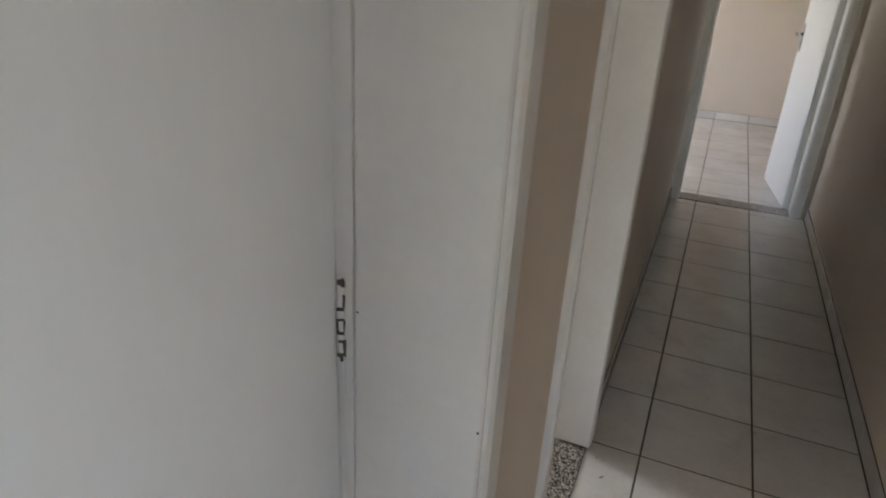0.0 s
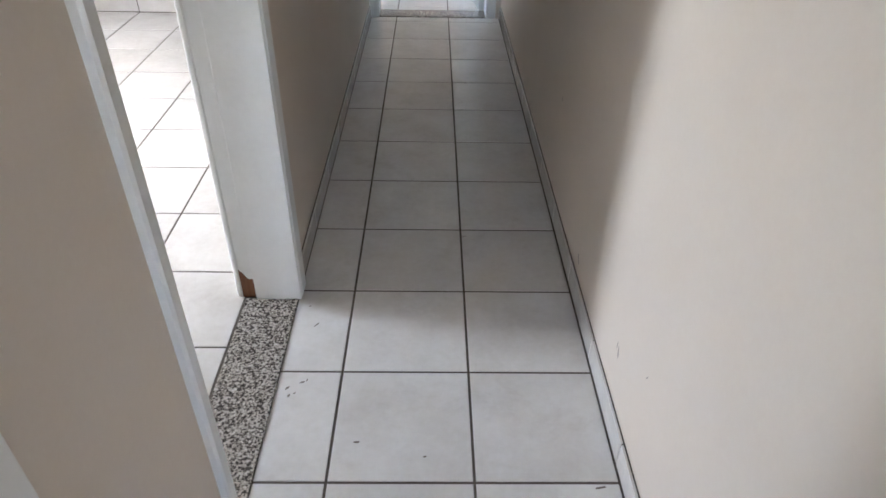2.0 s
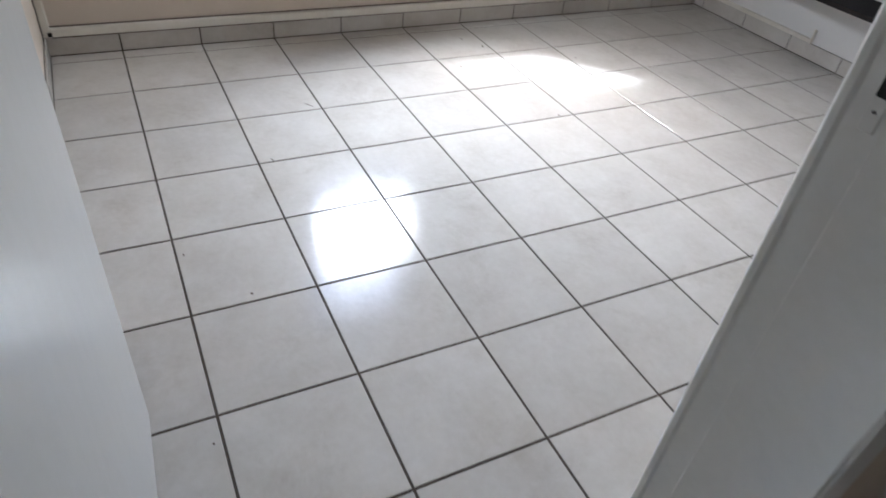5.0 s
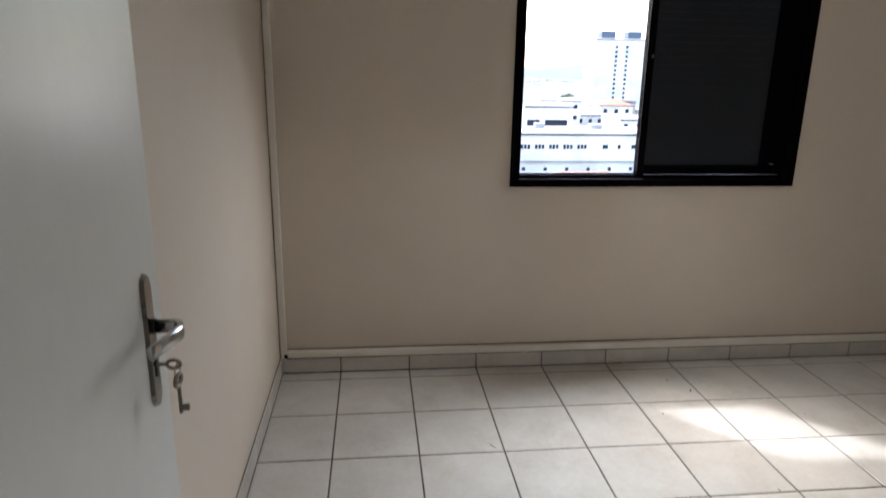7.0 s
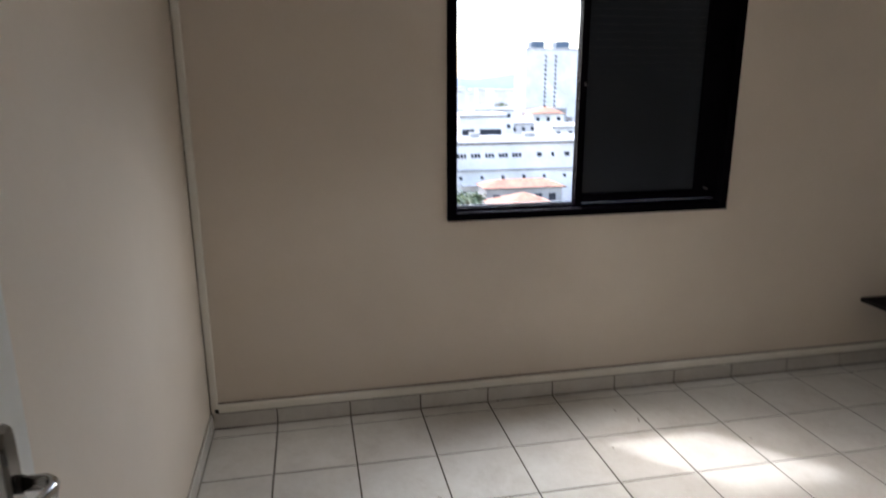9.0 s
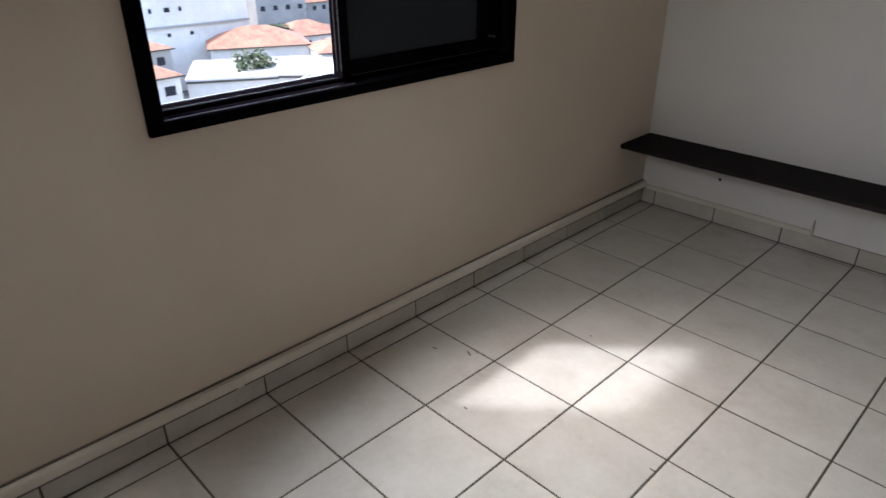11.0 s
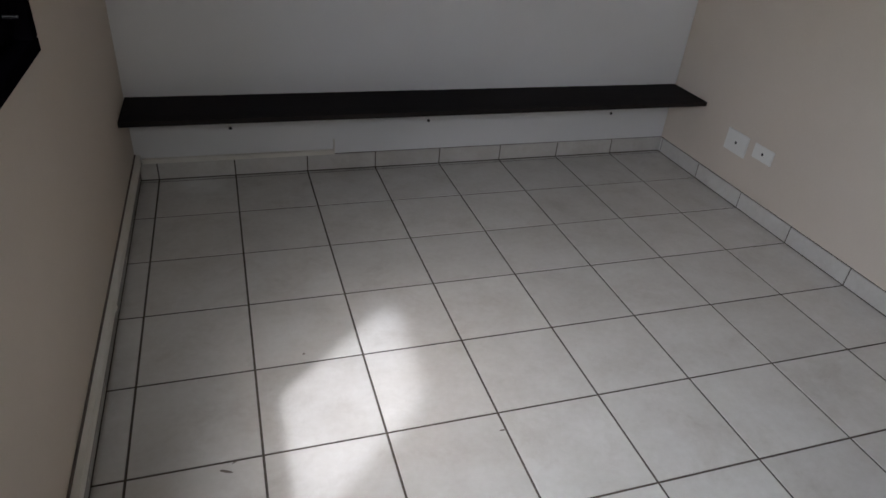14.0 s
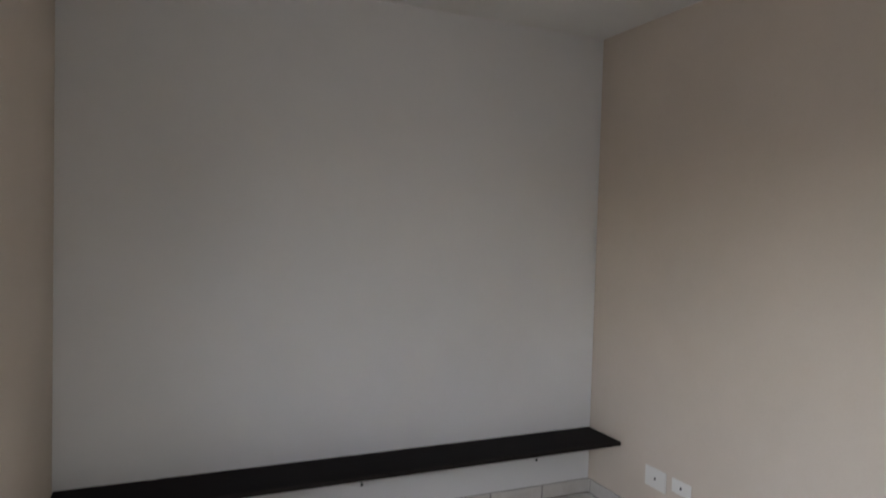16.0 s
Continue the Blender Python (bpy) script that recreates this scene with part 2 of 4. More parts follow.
def empty(name, label, category, group="", kind="", matrix=None):
    ob = new(name)
    ob.empty_display_size = 0.1
    if matrix:
        ob.matrix_world = matrix
    return tagged(ob, label, category, group, kind)


def structure(name, bm, mat, label, category, smooth=False):
    return tagged(part(name, bm, mat, smooth=smooth), label, category, kind="structure")


def tube(points, radius, n=10):
    """A round bar along points, as a bmesh."""
    bm = bmesh.new()
    pts = [Vector(p) for p in points]
    rings = []
    for i, p in enumerate(pts):
        d = (pts[min(i + 1, len(pts) - 1)] - pts[max(i - 1, 0)]).normalized()
        q = d.to_track_quat("Z", "Y")
        rings.append([bm.verts.new(p + q @ Vector((radius * math.cos(2 * math.pi * k / n), radius * math.sin(2 * math.pi * k / n), 0))) for k in range(n)])
    for a, b in zip(rings, rings[1:]):
        for k in range(n):
            bm.faces.new((a[k], a[(k + 1) % n], b[(k + 1) % n], b[k]))
    bm.faces.new(rings[0][::-1])
    bm.faces.new(rings[-1])
    return bm


# ---- plan, in metres ----
XW, XW_OUT = -0.086, -0.235          # window wall
YL = -0.285                        # wall behind the open door leaf
YS = 3.33                          # wall with the shelf
XC, XK = 2.63, 2.79                # wall between room and corridor
XR = 3.627                         # far corridor wall
H = 2.62
S = 0.33                           # floor tile pitch
DOOR_H = 2.09
R0, R1 = -0.175, 0.53              # room doorway
N0, N1 = -1.34, -0.62              # closed doorway in the corridor
YE0, YE1 = 3.30, 3.45              # wall at the corridor's end
E0, E1 = 2.85, 3.53                # doorway at the corridor's end
YF = 6.24                          # far room's back wall
YH = -1.55                         # where the corridor opens into the hall
WY0, WY1, WZ0, WZ1 = 0.792, 2.178, 0.902, 2.096   # bedroom window

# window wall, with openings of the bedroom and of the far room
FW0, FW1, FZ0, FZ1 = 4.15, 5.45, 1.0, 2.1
bm = bmesh.new()
add_box(bm, XW_OUT, XW, -0.6, WY0, -0.12, H + 0.12)
add_box(bm, XW_OUT, XW, WY0, WY1, -0.12, WZ0)
add_box(bm, XW_OUT, XW, WY0, WY1, WZ1, H + 0.12)
add_box(bm, XW_OUT, XW, WY1, FW0, -0.12, H + 0.12)
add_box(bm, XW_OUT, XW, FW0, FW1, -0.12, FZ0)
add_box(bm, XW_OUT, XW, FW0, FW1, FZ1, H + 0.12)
add_box(bm, XW_OUT, XW, FW1, YF + 0.2, -0.12, H + 0.12)
structure("wall_west", bm, M_BEIGE, "beige painted window wall with white cable trunking", "wall")

structure("wall_south", box_bm(XW, XC, YL - 0.15, YL, -0.12, H + 0.12), M_BEIGE, "beige painted wall behind the open door", "wall")
structure("wall_north", box_bm(XW, XC, YS, YE0 + 0.15 + 0.003, -0.12, H + 0.12), M_WHITEWALL, "white painted wall above a dark low shelf", "wall")

# wall between room and corridor, with two doorways
bm = bmesh.new()
add_box(bm, XC, XK, YH - 0.03, N0 - 0.035, -0.12, H + 0.12)
add_box(bm, XC, XK, N0 - 0.035, N1 + 0.035, DOOR_H + 0.035, H + 0.12)
add_box(bm, XC, XK, N1 + 0.035, R0 - 0.035, -0.12, H + 0.12)
add_box(bm, XC, XK, R0 - 0.035, R1 + 0.035, DOOR_H + 0.035, H + 0.12)
add_box(bm, XC, XK, R1 + 0.035, YE0, -0.12, H + 0.12)
structure("wall_corridor", bm, M_BEIGE, "beige painted wall between bedroom and corridor", "wall")
structure("wall_east", box_bm(XR, XR + 0.15, YH - 0.03, YE0, -0.12, H + 0.12), M_BEIGE, "long beige painted corridor wall with scuffs", "wall")

# end wall with the far doorway
bm = bmesh.new()
add_box(bm, XC + 0.003, E0 - 0.03, YE0, YE1, -0.12, H + 0.12)
add_box(bm, E0 - 0.03, E1 + 0.03, YE0, YE1, DOOR_H + 0.03, H + 0.12)
add_box(bm, E1 + 0.03, 4.4, YE0, YE1, -0.12, H + 0.12)
structure("wall_end", bm, M_BEIGE, "beige wall round the far doorway", "wall")
structure("wall_far_back", box_bm(XW, 4.4, YF, YF + 0.15, -0.12, H + 0.12), M_BEIGE, "beige back wall of the far room", "wall")
structure("wall_far_side", box_bm(4.25, 4.4, YE1, YF, -0.12, H + 0.12), M_BEIGE, "plain beige side wall of the far room", "wall")

# unseen hall added behind the walker, its openings placed to light the corridor, and the closed small room behind the
# near door
HX0, HX1, HY0 = 1.2, 5.2, -5.0
bm = bmesh.new()
add_box(bm, HX0 - 0.15, HX0, HY0 - 0.15, YH - 0.03, -0.12, H + 0.12)
add_box(bm, HX1, HX1 + 0.15, HY0 - 0.15, -3.6, -0.12, H + 0.12)
add_box(bm, HX1, HX1 + 0.15, -2.2, YH + 0.12, -0.12, H + 0.12)
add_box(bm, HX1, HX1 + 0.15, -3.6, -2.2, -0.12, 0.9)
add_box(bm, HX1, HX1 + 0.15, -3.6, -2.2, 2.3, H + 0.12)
add_box(bm, HX0, 2.75, HY0 - 0.15, HY0, -0.12, H + 0.12)
add_box(bm, 3.55, HX1, HY0 - 0.15, HY0, -0.12, H + 0.12)
add_box(bm, 2.75, 3.55, HY0 - 0.15, HY0, -0.12, 1.1)
add_box(bm, 2.75, 3.55, HY0 - 0.15, HY0, 2.1, H + 0.12)
add_box(bm, HX0, XC, YH - 0.03, YH + 0.12, -0.12, H + 0.12)
add_box(bm, XR + 0.15, HX1, YH - 0.03, YH + 0.12, -0.12, H + 0.12)
structure("wall_hall", bm, M_BEIGE, "plain beige walls of an unseen, added hall", "wall")

structure("ceiling", box_bm(XW_OUT, HX1 + 0.15, HY0 - 0.15, YF + 0.15, H, H + 0.10), M_CEIL, "plain white painted ceiling", "ceiling")
floor = structure("floor", box_bm(XW_OUT, HX1 + 0.15, HY0 - 0.15, YF + 0.15, -0.14, -0.0018), M_GROUT, "dark grout bed of a white tiled floor", "floor")


# ---- doorways ----
def door_lining(name, axis_x, a0, a1, d0, d1, label, rebate=0.0, casing=0.065, proud=0.012, proud_out=0.012, south_out=None, south_proud=None):
    """Jambs, head, stops and casings of a doorway. The doorway runs along y (axis_x False) from a0 to a1, and the wall along x from d0 to d1, or the other way round."""
    top = empty(name, label, "door frame", kind="structure")

    def put(pname, a, b, d, e, z0, z1, bev=0.003):
        box = box_bm(d, e, a, b, z0, z1, bev) if not axis_x else box_bm(a, b, d, e, z0, z1, bev)
        return part(pname, box, M_TRIM, top)

    t = 0.035
    put("jamb", a0 - t, a0 - rebate, d0 - 0.002, d1 + 0.002, 0, DOOR_H)
    put("jamb", a1 + rebate, a1 + t, d0 - 0.002, d1 + 0.002, 0, DOOR_H)
    put("head", a0 - t, a1 + t, d0 - 0.002, d1 + 0.002, DOOR_H, DOOR_H + t)
    for d, e in ((d0 - proud, d0 + 0.006), (d1 - 0.006, d1 + proud_out)):
        first = south_out if (south_out and d > d0) else casing
        last = d1 + south_proud if (south_proud and d > d0) else e
        put("casing", a0 - first - 0.008, a0 - 0.008, d, last, 0, DOOR_H + 0.05, 0.005)
        put("casing", a1 + 0.008, a1 + 0.008 + casing, d, e, 0, DOOR_H + 0.05, 0.005)
        put("head_casing", a0 - 0.008, a1 + 0.008, d, e, DOOR_H + 0.008, DOOR_H + 0.05)
    return top


frame_1 = door_lining("door_frame_1", False, R0, R1, XC, XK, "white painted door frame, chipped to raw wood at its foot", rebate=0.012, proud_out=0.021, south_out=0.030, south_proud=0.017)
part("stop", box_bm(2.675, XK + 0.018, R1, R1 + 0.0115, 0.0, DOOR_H, 0.002), M_TRIM, frame_1)
part("stop", box_bm(2.675, XK + 0.014, R0 - 0.0115, R0, 0.0, DOOR_H, 0.002), M_TRIM, frame_1)
bm = bmesh.new()                                   # paint broken away down to the wood
prof = [(2.634, 0.0), (2.6745, 0.0), (2.6745, 0.060), (2.669, 0.068), (2.660, 0.066), (2.652, 0.076), (2.645, 0.090), (2.639, 0.094), (2.634, 0.102)]
va = [bm.verts.new((x, R1 + 0.0122, z)) for x, z in prof]
vb = [bm.verts.new((x, R1 + 0.0105, z)) for x, z in prof]
bm.faces.new(va[::-1])
bm.faces.new(vb)
for i in range(len(prof)):
    k = (i + 1) % len(prof)
    bm.faces.new((va[i], va[k], vb[k], vb[i]))
bmesh.ops.recalc_face_normals(bm, faces=bm.faces[:])
part("bare_wood", bm, M_RAWWOOD, frame_1, "reddish bare wood where paint broke off")
strike = part("strike_plate", box_bm(2.650, 2.666, R1 + 0.0095, R1 + 0.0125, 0.985, 1.115, 0.001), M_TRIM, frame_1, "paint-smeared metal strike plate")
for z0, z1 in ((1.018, 1.040), (1.058, 1.088)):
    part("latch_hole", box_bm(2.653, 2.664, R1 + 0.0075, R1 + 0.0100, z0, z1), M_DARK, strike, "dark latch slot")
part("screw", box_bm(2.656, 2.661, R1 + 0.008, R1 + 0.0098, 1.003, 1.006, 0.001), M_RAIL, strike)

structure("threshold_1", box_bm(2.645, 2.800, R0, R1, -0.01, 0.0045, 0.002), M_GRANITE, "grey speckled granite door sill", "door sill")

frame_2 = door_lining("door_frame_2", False, N0, N1, XC, XK, "white painted frame of a closed door", casing=0.052)
frame_3 = door_lining("door_frame_3", True, E0, E1, YE0, YE1, "grey-white frame of the far doorway", casing=0.055)
structure("threshold_2", box_bm(E0, E1, YE0 + 0.005, YE1, -0.01, 0.0045, 0.002), M_GRANITE, "grey granite sill of the far doorway", "door sill")


# ---- door leaves ----
def lever_set(parent, x, z, side, y, keys=False, to=1):
    """A plate, a lever and a lock on the face y of a leaf, on the side that it faces (+1 or -1), in the leaf's own space."""
    bm = bmesh.new()
    n, w, h0, h1 = 12, 0.0140, -0.097, 0.096
    out = [(w * math.cos(a), h1 - w * 1.5 + w * 1.5 * math.sin(a)) for a in [math.pi * k / n for k in range(n + 1)]]
    out += [(w * math.cos(a), h0 + w * 1.5 + w * 1.5 * math.sin(a)) for a in [math.pi + math.pi * k / n for k in range(n + 1)]]
    base = [bm.verts.new((x + px, y, z + pz)) for px, pz in out]
    front = [bm.verts.new((x + px * 0.80, y + side * 0.0055, z + pz * 0.975)) for px, pz in out]
    bm.faces.new(front)
    bm.faces.new(base[::-1])
    for i in range(len(out)):
        k = (i + 1) % len(out)
        bm.faces.new((base[i], base[k], front[k], front[i]))
    bmesh.ops.recalc_face_normals(bm, faces=bm.faces[:])
    plate = part("handle_plate", bm, M_CHROME, parent, "worn chrome back plate")
    zl = z + 0.022
    part("spindle_collar", tube([(x, y + side * 0.007, zl), (x, y + side * 0.011, zl)], 0.0105, 14), M_DARK, plate, "dark collar round the lever")
    bm = bmesh.new()
    path = [(0, 0.006), (0, 0.036), (0.006 * to, 0.045), (0.020 * to, 0.049), (0.052 * to, 0.044), (0.090 * to, 0.037)]
    rings = []
    for i, (px, py) in enumerate(path):
        a = path[min(i + 1, len(path) - 1)]
        b = path[max(i - 1, 0)]
        d = Vector((a[0] - b[0], (a[1] - b[1]) * side, 0)).normalized()
        across = Vector((-d.y, d.x, 0))
        hh = 0.0095 + 0.002 * math.sin(i / 5 * math.pi)
        ring = []
        for k in range(10):
            ang = 2 * math.pi * k / 10
            ring.append(bm.verts.new(Vector((x + px, y + side * py, zl)) + across * 0.0055 * math.cos(ang) + Vector((0, 0, hh * math.sin(ang)))))
        rings.append(ring)
    for ra, rb in zip(rings, rings[1:]):
        for k in range(10):
            bm.faces.new((ra[k], ra[(k + 1) % 10], rb[(k + 1) % 10], rb[k]))
    bm.faces.new(rings[0][::-1])
    bm.faces.new(rings[-1])
    bmesh.ops.recalc_face_normals(bm, faces=bm.faces[:])
    part("lever", bm, M_CHROME, parent, "bent chrome lever handle", smooth=True)
    zk = z - 0.034
    part("keyhole", box_bm(x - 0.003, x + 0.003, y + side * 0.0056 - 0.001, y + side * 0.0056 + 0.001, zk - 0.017, zk + 0.006), M_DARK, plate, "dark keyhole")
    return zk


def door_leaf(name, width, label, hinge, yaw, thick=0.035):
    """A leaf that runs from its hinge along its own -x; its room face is at y = 0 and its back at y = -thick."""
    top = empty(name, label, "door", kind="structure", matrix=pose(*hinge, 0, 0, yaw))
    part("leaf", box_bm(-width, 0, -thick, 0, 0.008, DOOR_H - 0.004, 0.002), M_DOOR, top, "smooth white painted door leaf")
    return top


door_1 = door_leaf("door_1", 0.70, "white painted door standing open with keys in its lock", (2.632, -0.163, 0.0), -2.5)
ZK = lever_set(door_1, -0.648, 1.057, 1, 0.0)
lever_set(door_1, -0.648, 1.057, -1, -0.035)
for z in (0.22, 1.05, 1.87):
    part("hinge", tube([(-0.002, 0.006, z - 0.04), (-0.002, 0.006, z + 0.04)], 0.006, 10), M_RUST, door_1, "painted steel hinge")
part("lock_front", box_bm(-0.7012, -0.6995, -0.027, -0.008, 0.93, 1.13), M_CHROME, door_1, "steel lock front")

# the bunch of two keys in the lock
keys = empty("key_bunch", "two old metal keys on a ring in the lock", "keys", matrix=pose(2.632, -0.163, 0.0, 0, 0, -2.5))
kx = -0.648
part("key_in_lock", tube([(kx, 0.005, ZK), (kx, 0.022, ZK)], 0.0028, 8), M_BRASS, keys)


def ring_bm(center, rx, rz, r, normal_y=True, n=20, m=8):
    bm = bmesh.new()
    rings = []
    for i in range(n):
        a = 2 * math.pi * i / n
        c, s = math.cos(a), math.sin(a)
        ring = []
        for j in range(m):
            b = 2 * math.pi * j / m
            rad = r * math.cos(b)
            p = (center[0] + (rx + rad) * c, center[1] + r * math.sin(b), center[2] + (rz + rad) * s) if normal_y else (center[0] + r * math.sin(b), center[1] + (rx + rad) * c, center[2] + (rz + rad) * s)
            ring.append(bm.verts.new(p))
        rings.append(ring)
    for i in range(n):
        for j in range(m):
            bm.faces.new((rings[i][j], rings[(i + 1) % n][j], rings[(i + 1) % n][(j + 1) % m], rings[i][(j + 1) % m]))
    bmesh.ops.recalc_face_normals(bm, faces=bm.faces[:])
    return bm


part("key_bow", ring_bm((kx, 0.029, ZK), 0.009, 0.006, 0.0026, False), M_BRASS, keys, smooth=True)
part("key_ring", ring_bm((kx, 0.033, ZK - 0.010), 0.010, 0.010, 0.0012, True), M_CHROME, keys, "thin wire key ring", smooth=True)
bm = ring_bm((kx, 0.033, ZK - 0.024), 0.012, 0.008, 0.0030, True)
hang = part("hanging_key", bm, M_BRASS, keys, smooth=True)
bm = tube([(kx, 0.033, ZK - 0.031), (kx, 0.033, ZK - 0.074)], 0.0028, 8)
add_box(bm, kx - 0.0015, kx + 0.0015, 0.033, 0.045, ZK - 0.070, ZK - 0.061)
part("key_shank", bm, M_BRASS, hang)

# closed door in the corridor, hinged at N1
door_2 = empty("door_2", "closed pale door with a paint-crusted hinge", "door", kind="structure")
part("leaf", box_bm(2.572, 2.610, N0 + 0.003, N1 - 0.004, 0.008, DOOR_H - 0.004, 0.003), M_DOOR, door_2, "smooth pale green-white door leaf")
for z in (0.25, 1.022, 1.85):
    hinge = part("hinge", tube([(2.616, N1 - 0.006, z - 0.050), (2.616, N1 - 0.006, z + 0.050)], 0.0048, 10), M_TRIM, door_2, "steel hinge under flaking paint")
    # bare dark metal where the paint has flaked off between the knuckles
    turn = Matrix.Translation((2.616, N1 - 0.006, z)) @ Matrix(((0.85, 0.53, 0, 0), (0.53, -0.85, 0, 0), (0, 0, 1, 0), (0, 0, 0, 1)))
    chips = ((-0.004, 0.004, 0.044, 0.050), (0.0, 0.004, 0.040, 0.045), (0.001, 0.0035, 0.014, 0.030), (-0.005, 0.0035, 0.011, 0.0145), (-0.005, 0.003, -0.003, 0.0), (-0.0055, -0.003, -0.017, -0.002), (0.002, 0.004, -0.015, -0.004), (-0.005, 0.003, -0.020, -0.017),
             (-0.004, 0.0045, -0.032, -0.029), (0.002, 0.0045, -0.046, -0.030), (-0.005, 0.0045, -0.050, -0.046), (-0.002, 0.0012, -0.056, -0.050))
    rg = random.Random(int(z * 100))
    for u0, u1, w0, w1 in chips:
        chip = bmesh.new()
        add_box(chip, u0, u1, 0.0030, 0.0056, w0, w1, turn)
        for v in chip.verts:
            v.co += Vector((rg.uniform(-1, 1), rg.uniform(-1, 1), rg.uniform(-1, 1))) * 0.0009
        part("paint_chip", chip, M_FLAKE, hinge, "dark bare metal under flaked paint")
part("rebate", box_bm(2.572, 2.6278, N1 - 0.0005, N1 + 0.0075, 0, DOOR_H, 0.001), M_TRIM, frame_2)
part("paint_bead", tube([(2.618, N1 - 0.006, 0.02), (2.617, N1 - 0.0055, 0.4), (2.618, N1 - 0.006, 0.965)], 0.0040, 6), M_TRIM, door_2, "line of old paint down the hinge side")

door_3 = door_leaf("door_3", 0.68, "white painted door standing open into the far room", (3.527, 3.462, 0.0), -82.0)
lever_set(door_3, -0.63, 1.03, -1, -0.035)
lever_set(door_3, -0.63, 1.03, 1, 0.0)


# ---- bedroom window ----
window = empty("window_1", "dark bronze sliding window, half open, half shuttered", "window", kind="structure")


def bar(name, y0, y1, z0, z1, x0, x1, mat=M_BRONZE, parent=window, label="", bevel=0.003):
    return part(name, box_bm(x0, x1, y0, y1, z0, z1, bevel), mat, parent, label)


FACE = XW + 0.012
fr = bar("window_frame", WY0, WY1, WZ0, WZ0 + 0.034, XW_OUT + 0.02, FACE)
bar("frame_side", WY0, WY0 + 0.043, WZ0 + 0.034, WZ1 - 0.050, XW_OUT + 0.02, FACE)
bar("frame_side", WY1 - 0.043, WY1, WZ0 + 0.034, WZ1 - 0.050, XW_OUT + 0.02, FACE)
bar("frame_head", WY0, WY1, WZ1 - 0.050, WZ1, XW_OUT + 0.02, FACE)
bar("sill_rail", WY0 + 0.043, WY1 - 0.043, WZ0 + 0.034, WZ0 + 0.046, XW_OUT + 0.025, XW - 0.045)
for x in (XW + 0.004, -0.135, -0.185):
    bar("track", WY0 + 0.043, 1.43 if x > -0.1 else WY1 - 0.043, WZ0 + 0.034, WZ0 + (0.0365 if x > -0.1 else 0.0490), x - 0.0008, x + 0.0008, M_RAIL, window, "worn bright aluminium track", 0.0)
bar("outer_lip", WY0 + 0.043, WY1 - 0.043, WZ0 + 0.046, WZ0 + 0.052, XW_OUT + 0.046, XW_OUT + 0.052, M_LIP, window, "bright worn outer lip of the sill", 0.001)
# the panels, slid together on one half
for k, (x0, x1) in enumerate(((-0.130, -0.106), (-0.158, -0.134))):
    sash = bar("sash", 1.402 + 0.004 * k, 1.437 + 0.004 * k, WZ0 + 0.047, WZ1 - 0.051, x0, x1)
    bar("sash_edge", 1.4008 + 0.004 * k, 1.4017 + 0.004 * k, WZ0 + 0.070, WZ1 - 0.055, x1 - 0.0022, x1 - 0.001, M_RAIL, sash, "bright edge of the sash", 0.0)
shutter = bar("shutter_frame", 1.437, WY1 - 0.044, WZ0 + 0.055, WZ0 + 0.094, -0.130, -0.106)
bar("shutter_rail", 1.437, WY1 - 0.044, WZ1 - 0.113, WZ1 - 0.051, -0.130, -0.106)
bar("shutter_stile", WY1 - 0.165, WY1 - 0.044, WZ0 + 0.094, WZ1 - 0.113, -0.130, -0.106)
n_slat = 30
for k in range(n_slat):
    z = WZ0 + 0.100 + (k + 0.5) * (WZ1 - WZ0 - 0.218) / n_slat
    slat = bmesh.new()
    add_box(slat, -0.0175, 0.0175, 1.438, WY1 - 0.166, -0.0015, 0.0015, Matrix.Translation((-0.121, 0, z)) @ Matrix.Rotation(radians(86), 4, "Y"))
    part("slat", slat, M_SHUTTER, shutter)
part("shutter_back", box_bm(-0.166, -0.162, 1.44, WY1 - 0.05, WZ0 + 0.07, WZ1 - 0.05), M_SHUTTER, window, "dark closed shutter behind")
part("latch", box_bm(-0.106, -0.096, 1.424, 1.430, 1.485, 1.498, 0.001), M_RAIL, window, "small sliding latch")
part("frame_screw", tube([(FACE - 0.001, 2.06, WZ0 + 0.105), (-0.104, 2.06, WZ0 + 0.105)], 0.004, 8), M_RAIL, window)

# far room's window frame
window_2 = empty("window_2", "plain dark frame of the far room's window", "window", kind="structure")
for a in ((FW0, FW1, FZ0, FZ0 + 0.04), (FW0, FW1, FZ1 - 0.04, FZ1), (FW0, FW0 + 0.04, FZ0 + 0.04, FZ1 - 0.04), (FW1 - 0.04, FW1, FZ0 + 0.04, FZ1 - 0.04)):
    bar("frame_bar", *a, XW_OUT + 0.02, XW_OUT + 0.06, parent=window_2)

# ---- shelf ----
shelf = empty("wall_shelf", "long dark brown board shelf fixed low on the wall", "shelf")
bm = box_bm(XW + 0.004, 2.622, 3.045, YS - 0.003, 0.362, 0.384, 0.0015)
part("board", bm, M_BOARD, shelf)
part("front_edge", box_bm(XW + 0.005, 2.621, 3.0425, 3.0450, 0.363, 0.383), M_BOARDEDGE, shelf, "darker edge banding")
for x in (0.326, 1.251, 2.27):
    br = part("bracket", box_bm(x - 0.014, x + 0.014, 3.12, YS - 0.002, 0.350, 0.3615, 0.002), M_WHITEWALL, shelf, "small hidden white bracket")
for x in (0.299, 1.226):
    part("bracket_tip", box_bm(x - 0.012, x + 0.012, YS - 0.012, YS - 0.0015, 0.3845, 0.390, 0.001), M_TRIM, shelf, "white bracket tip above the board")
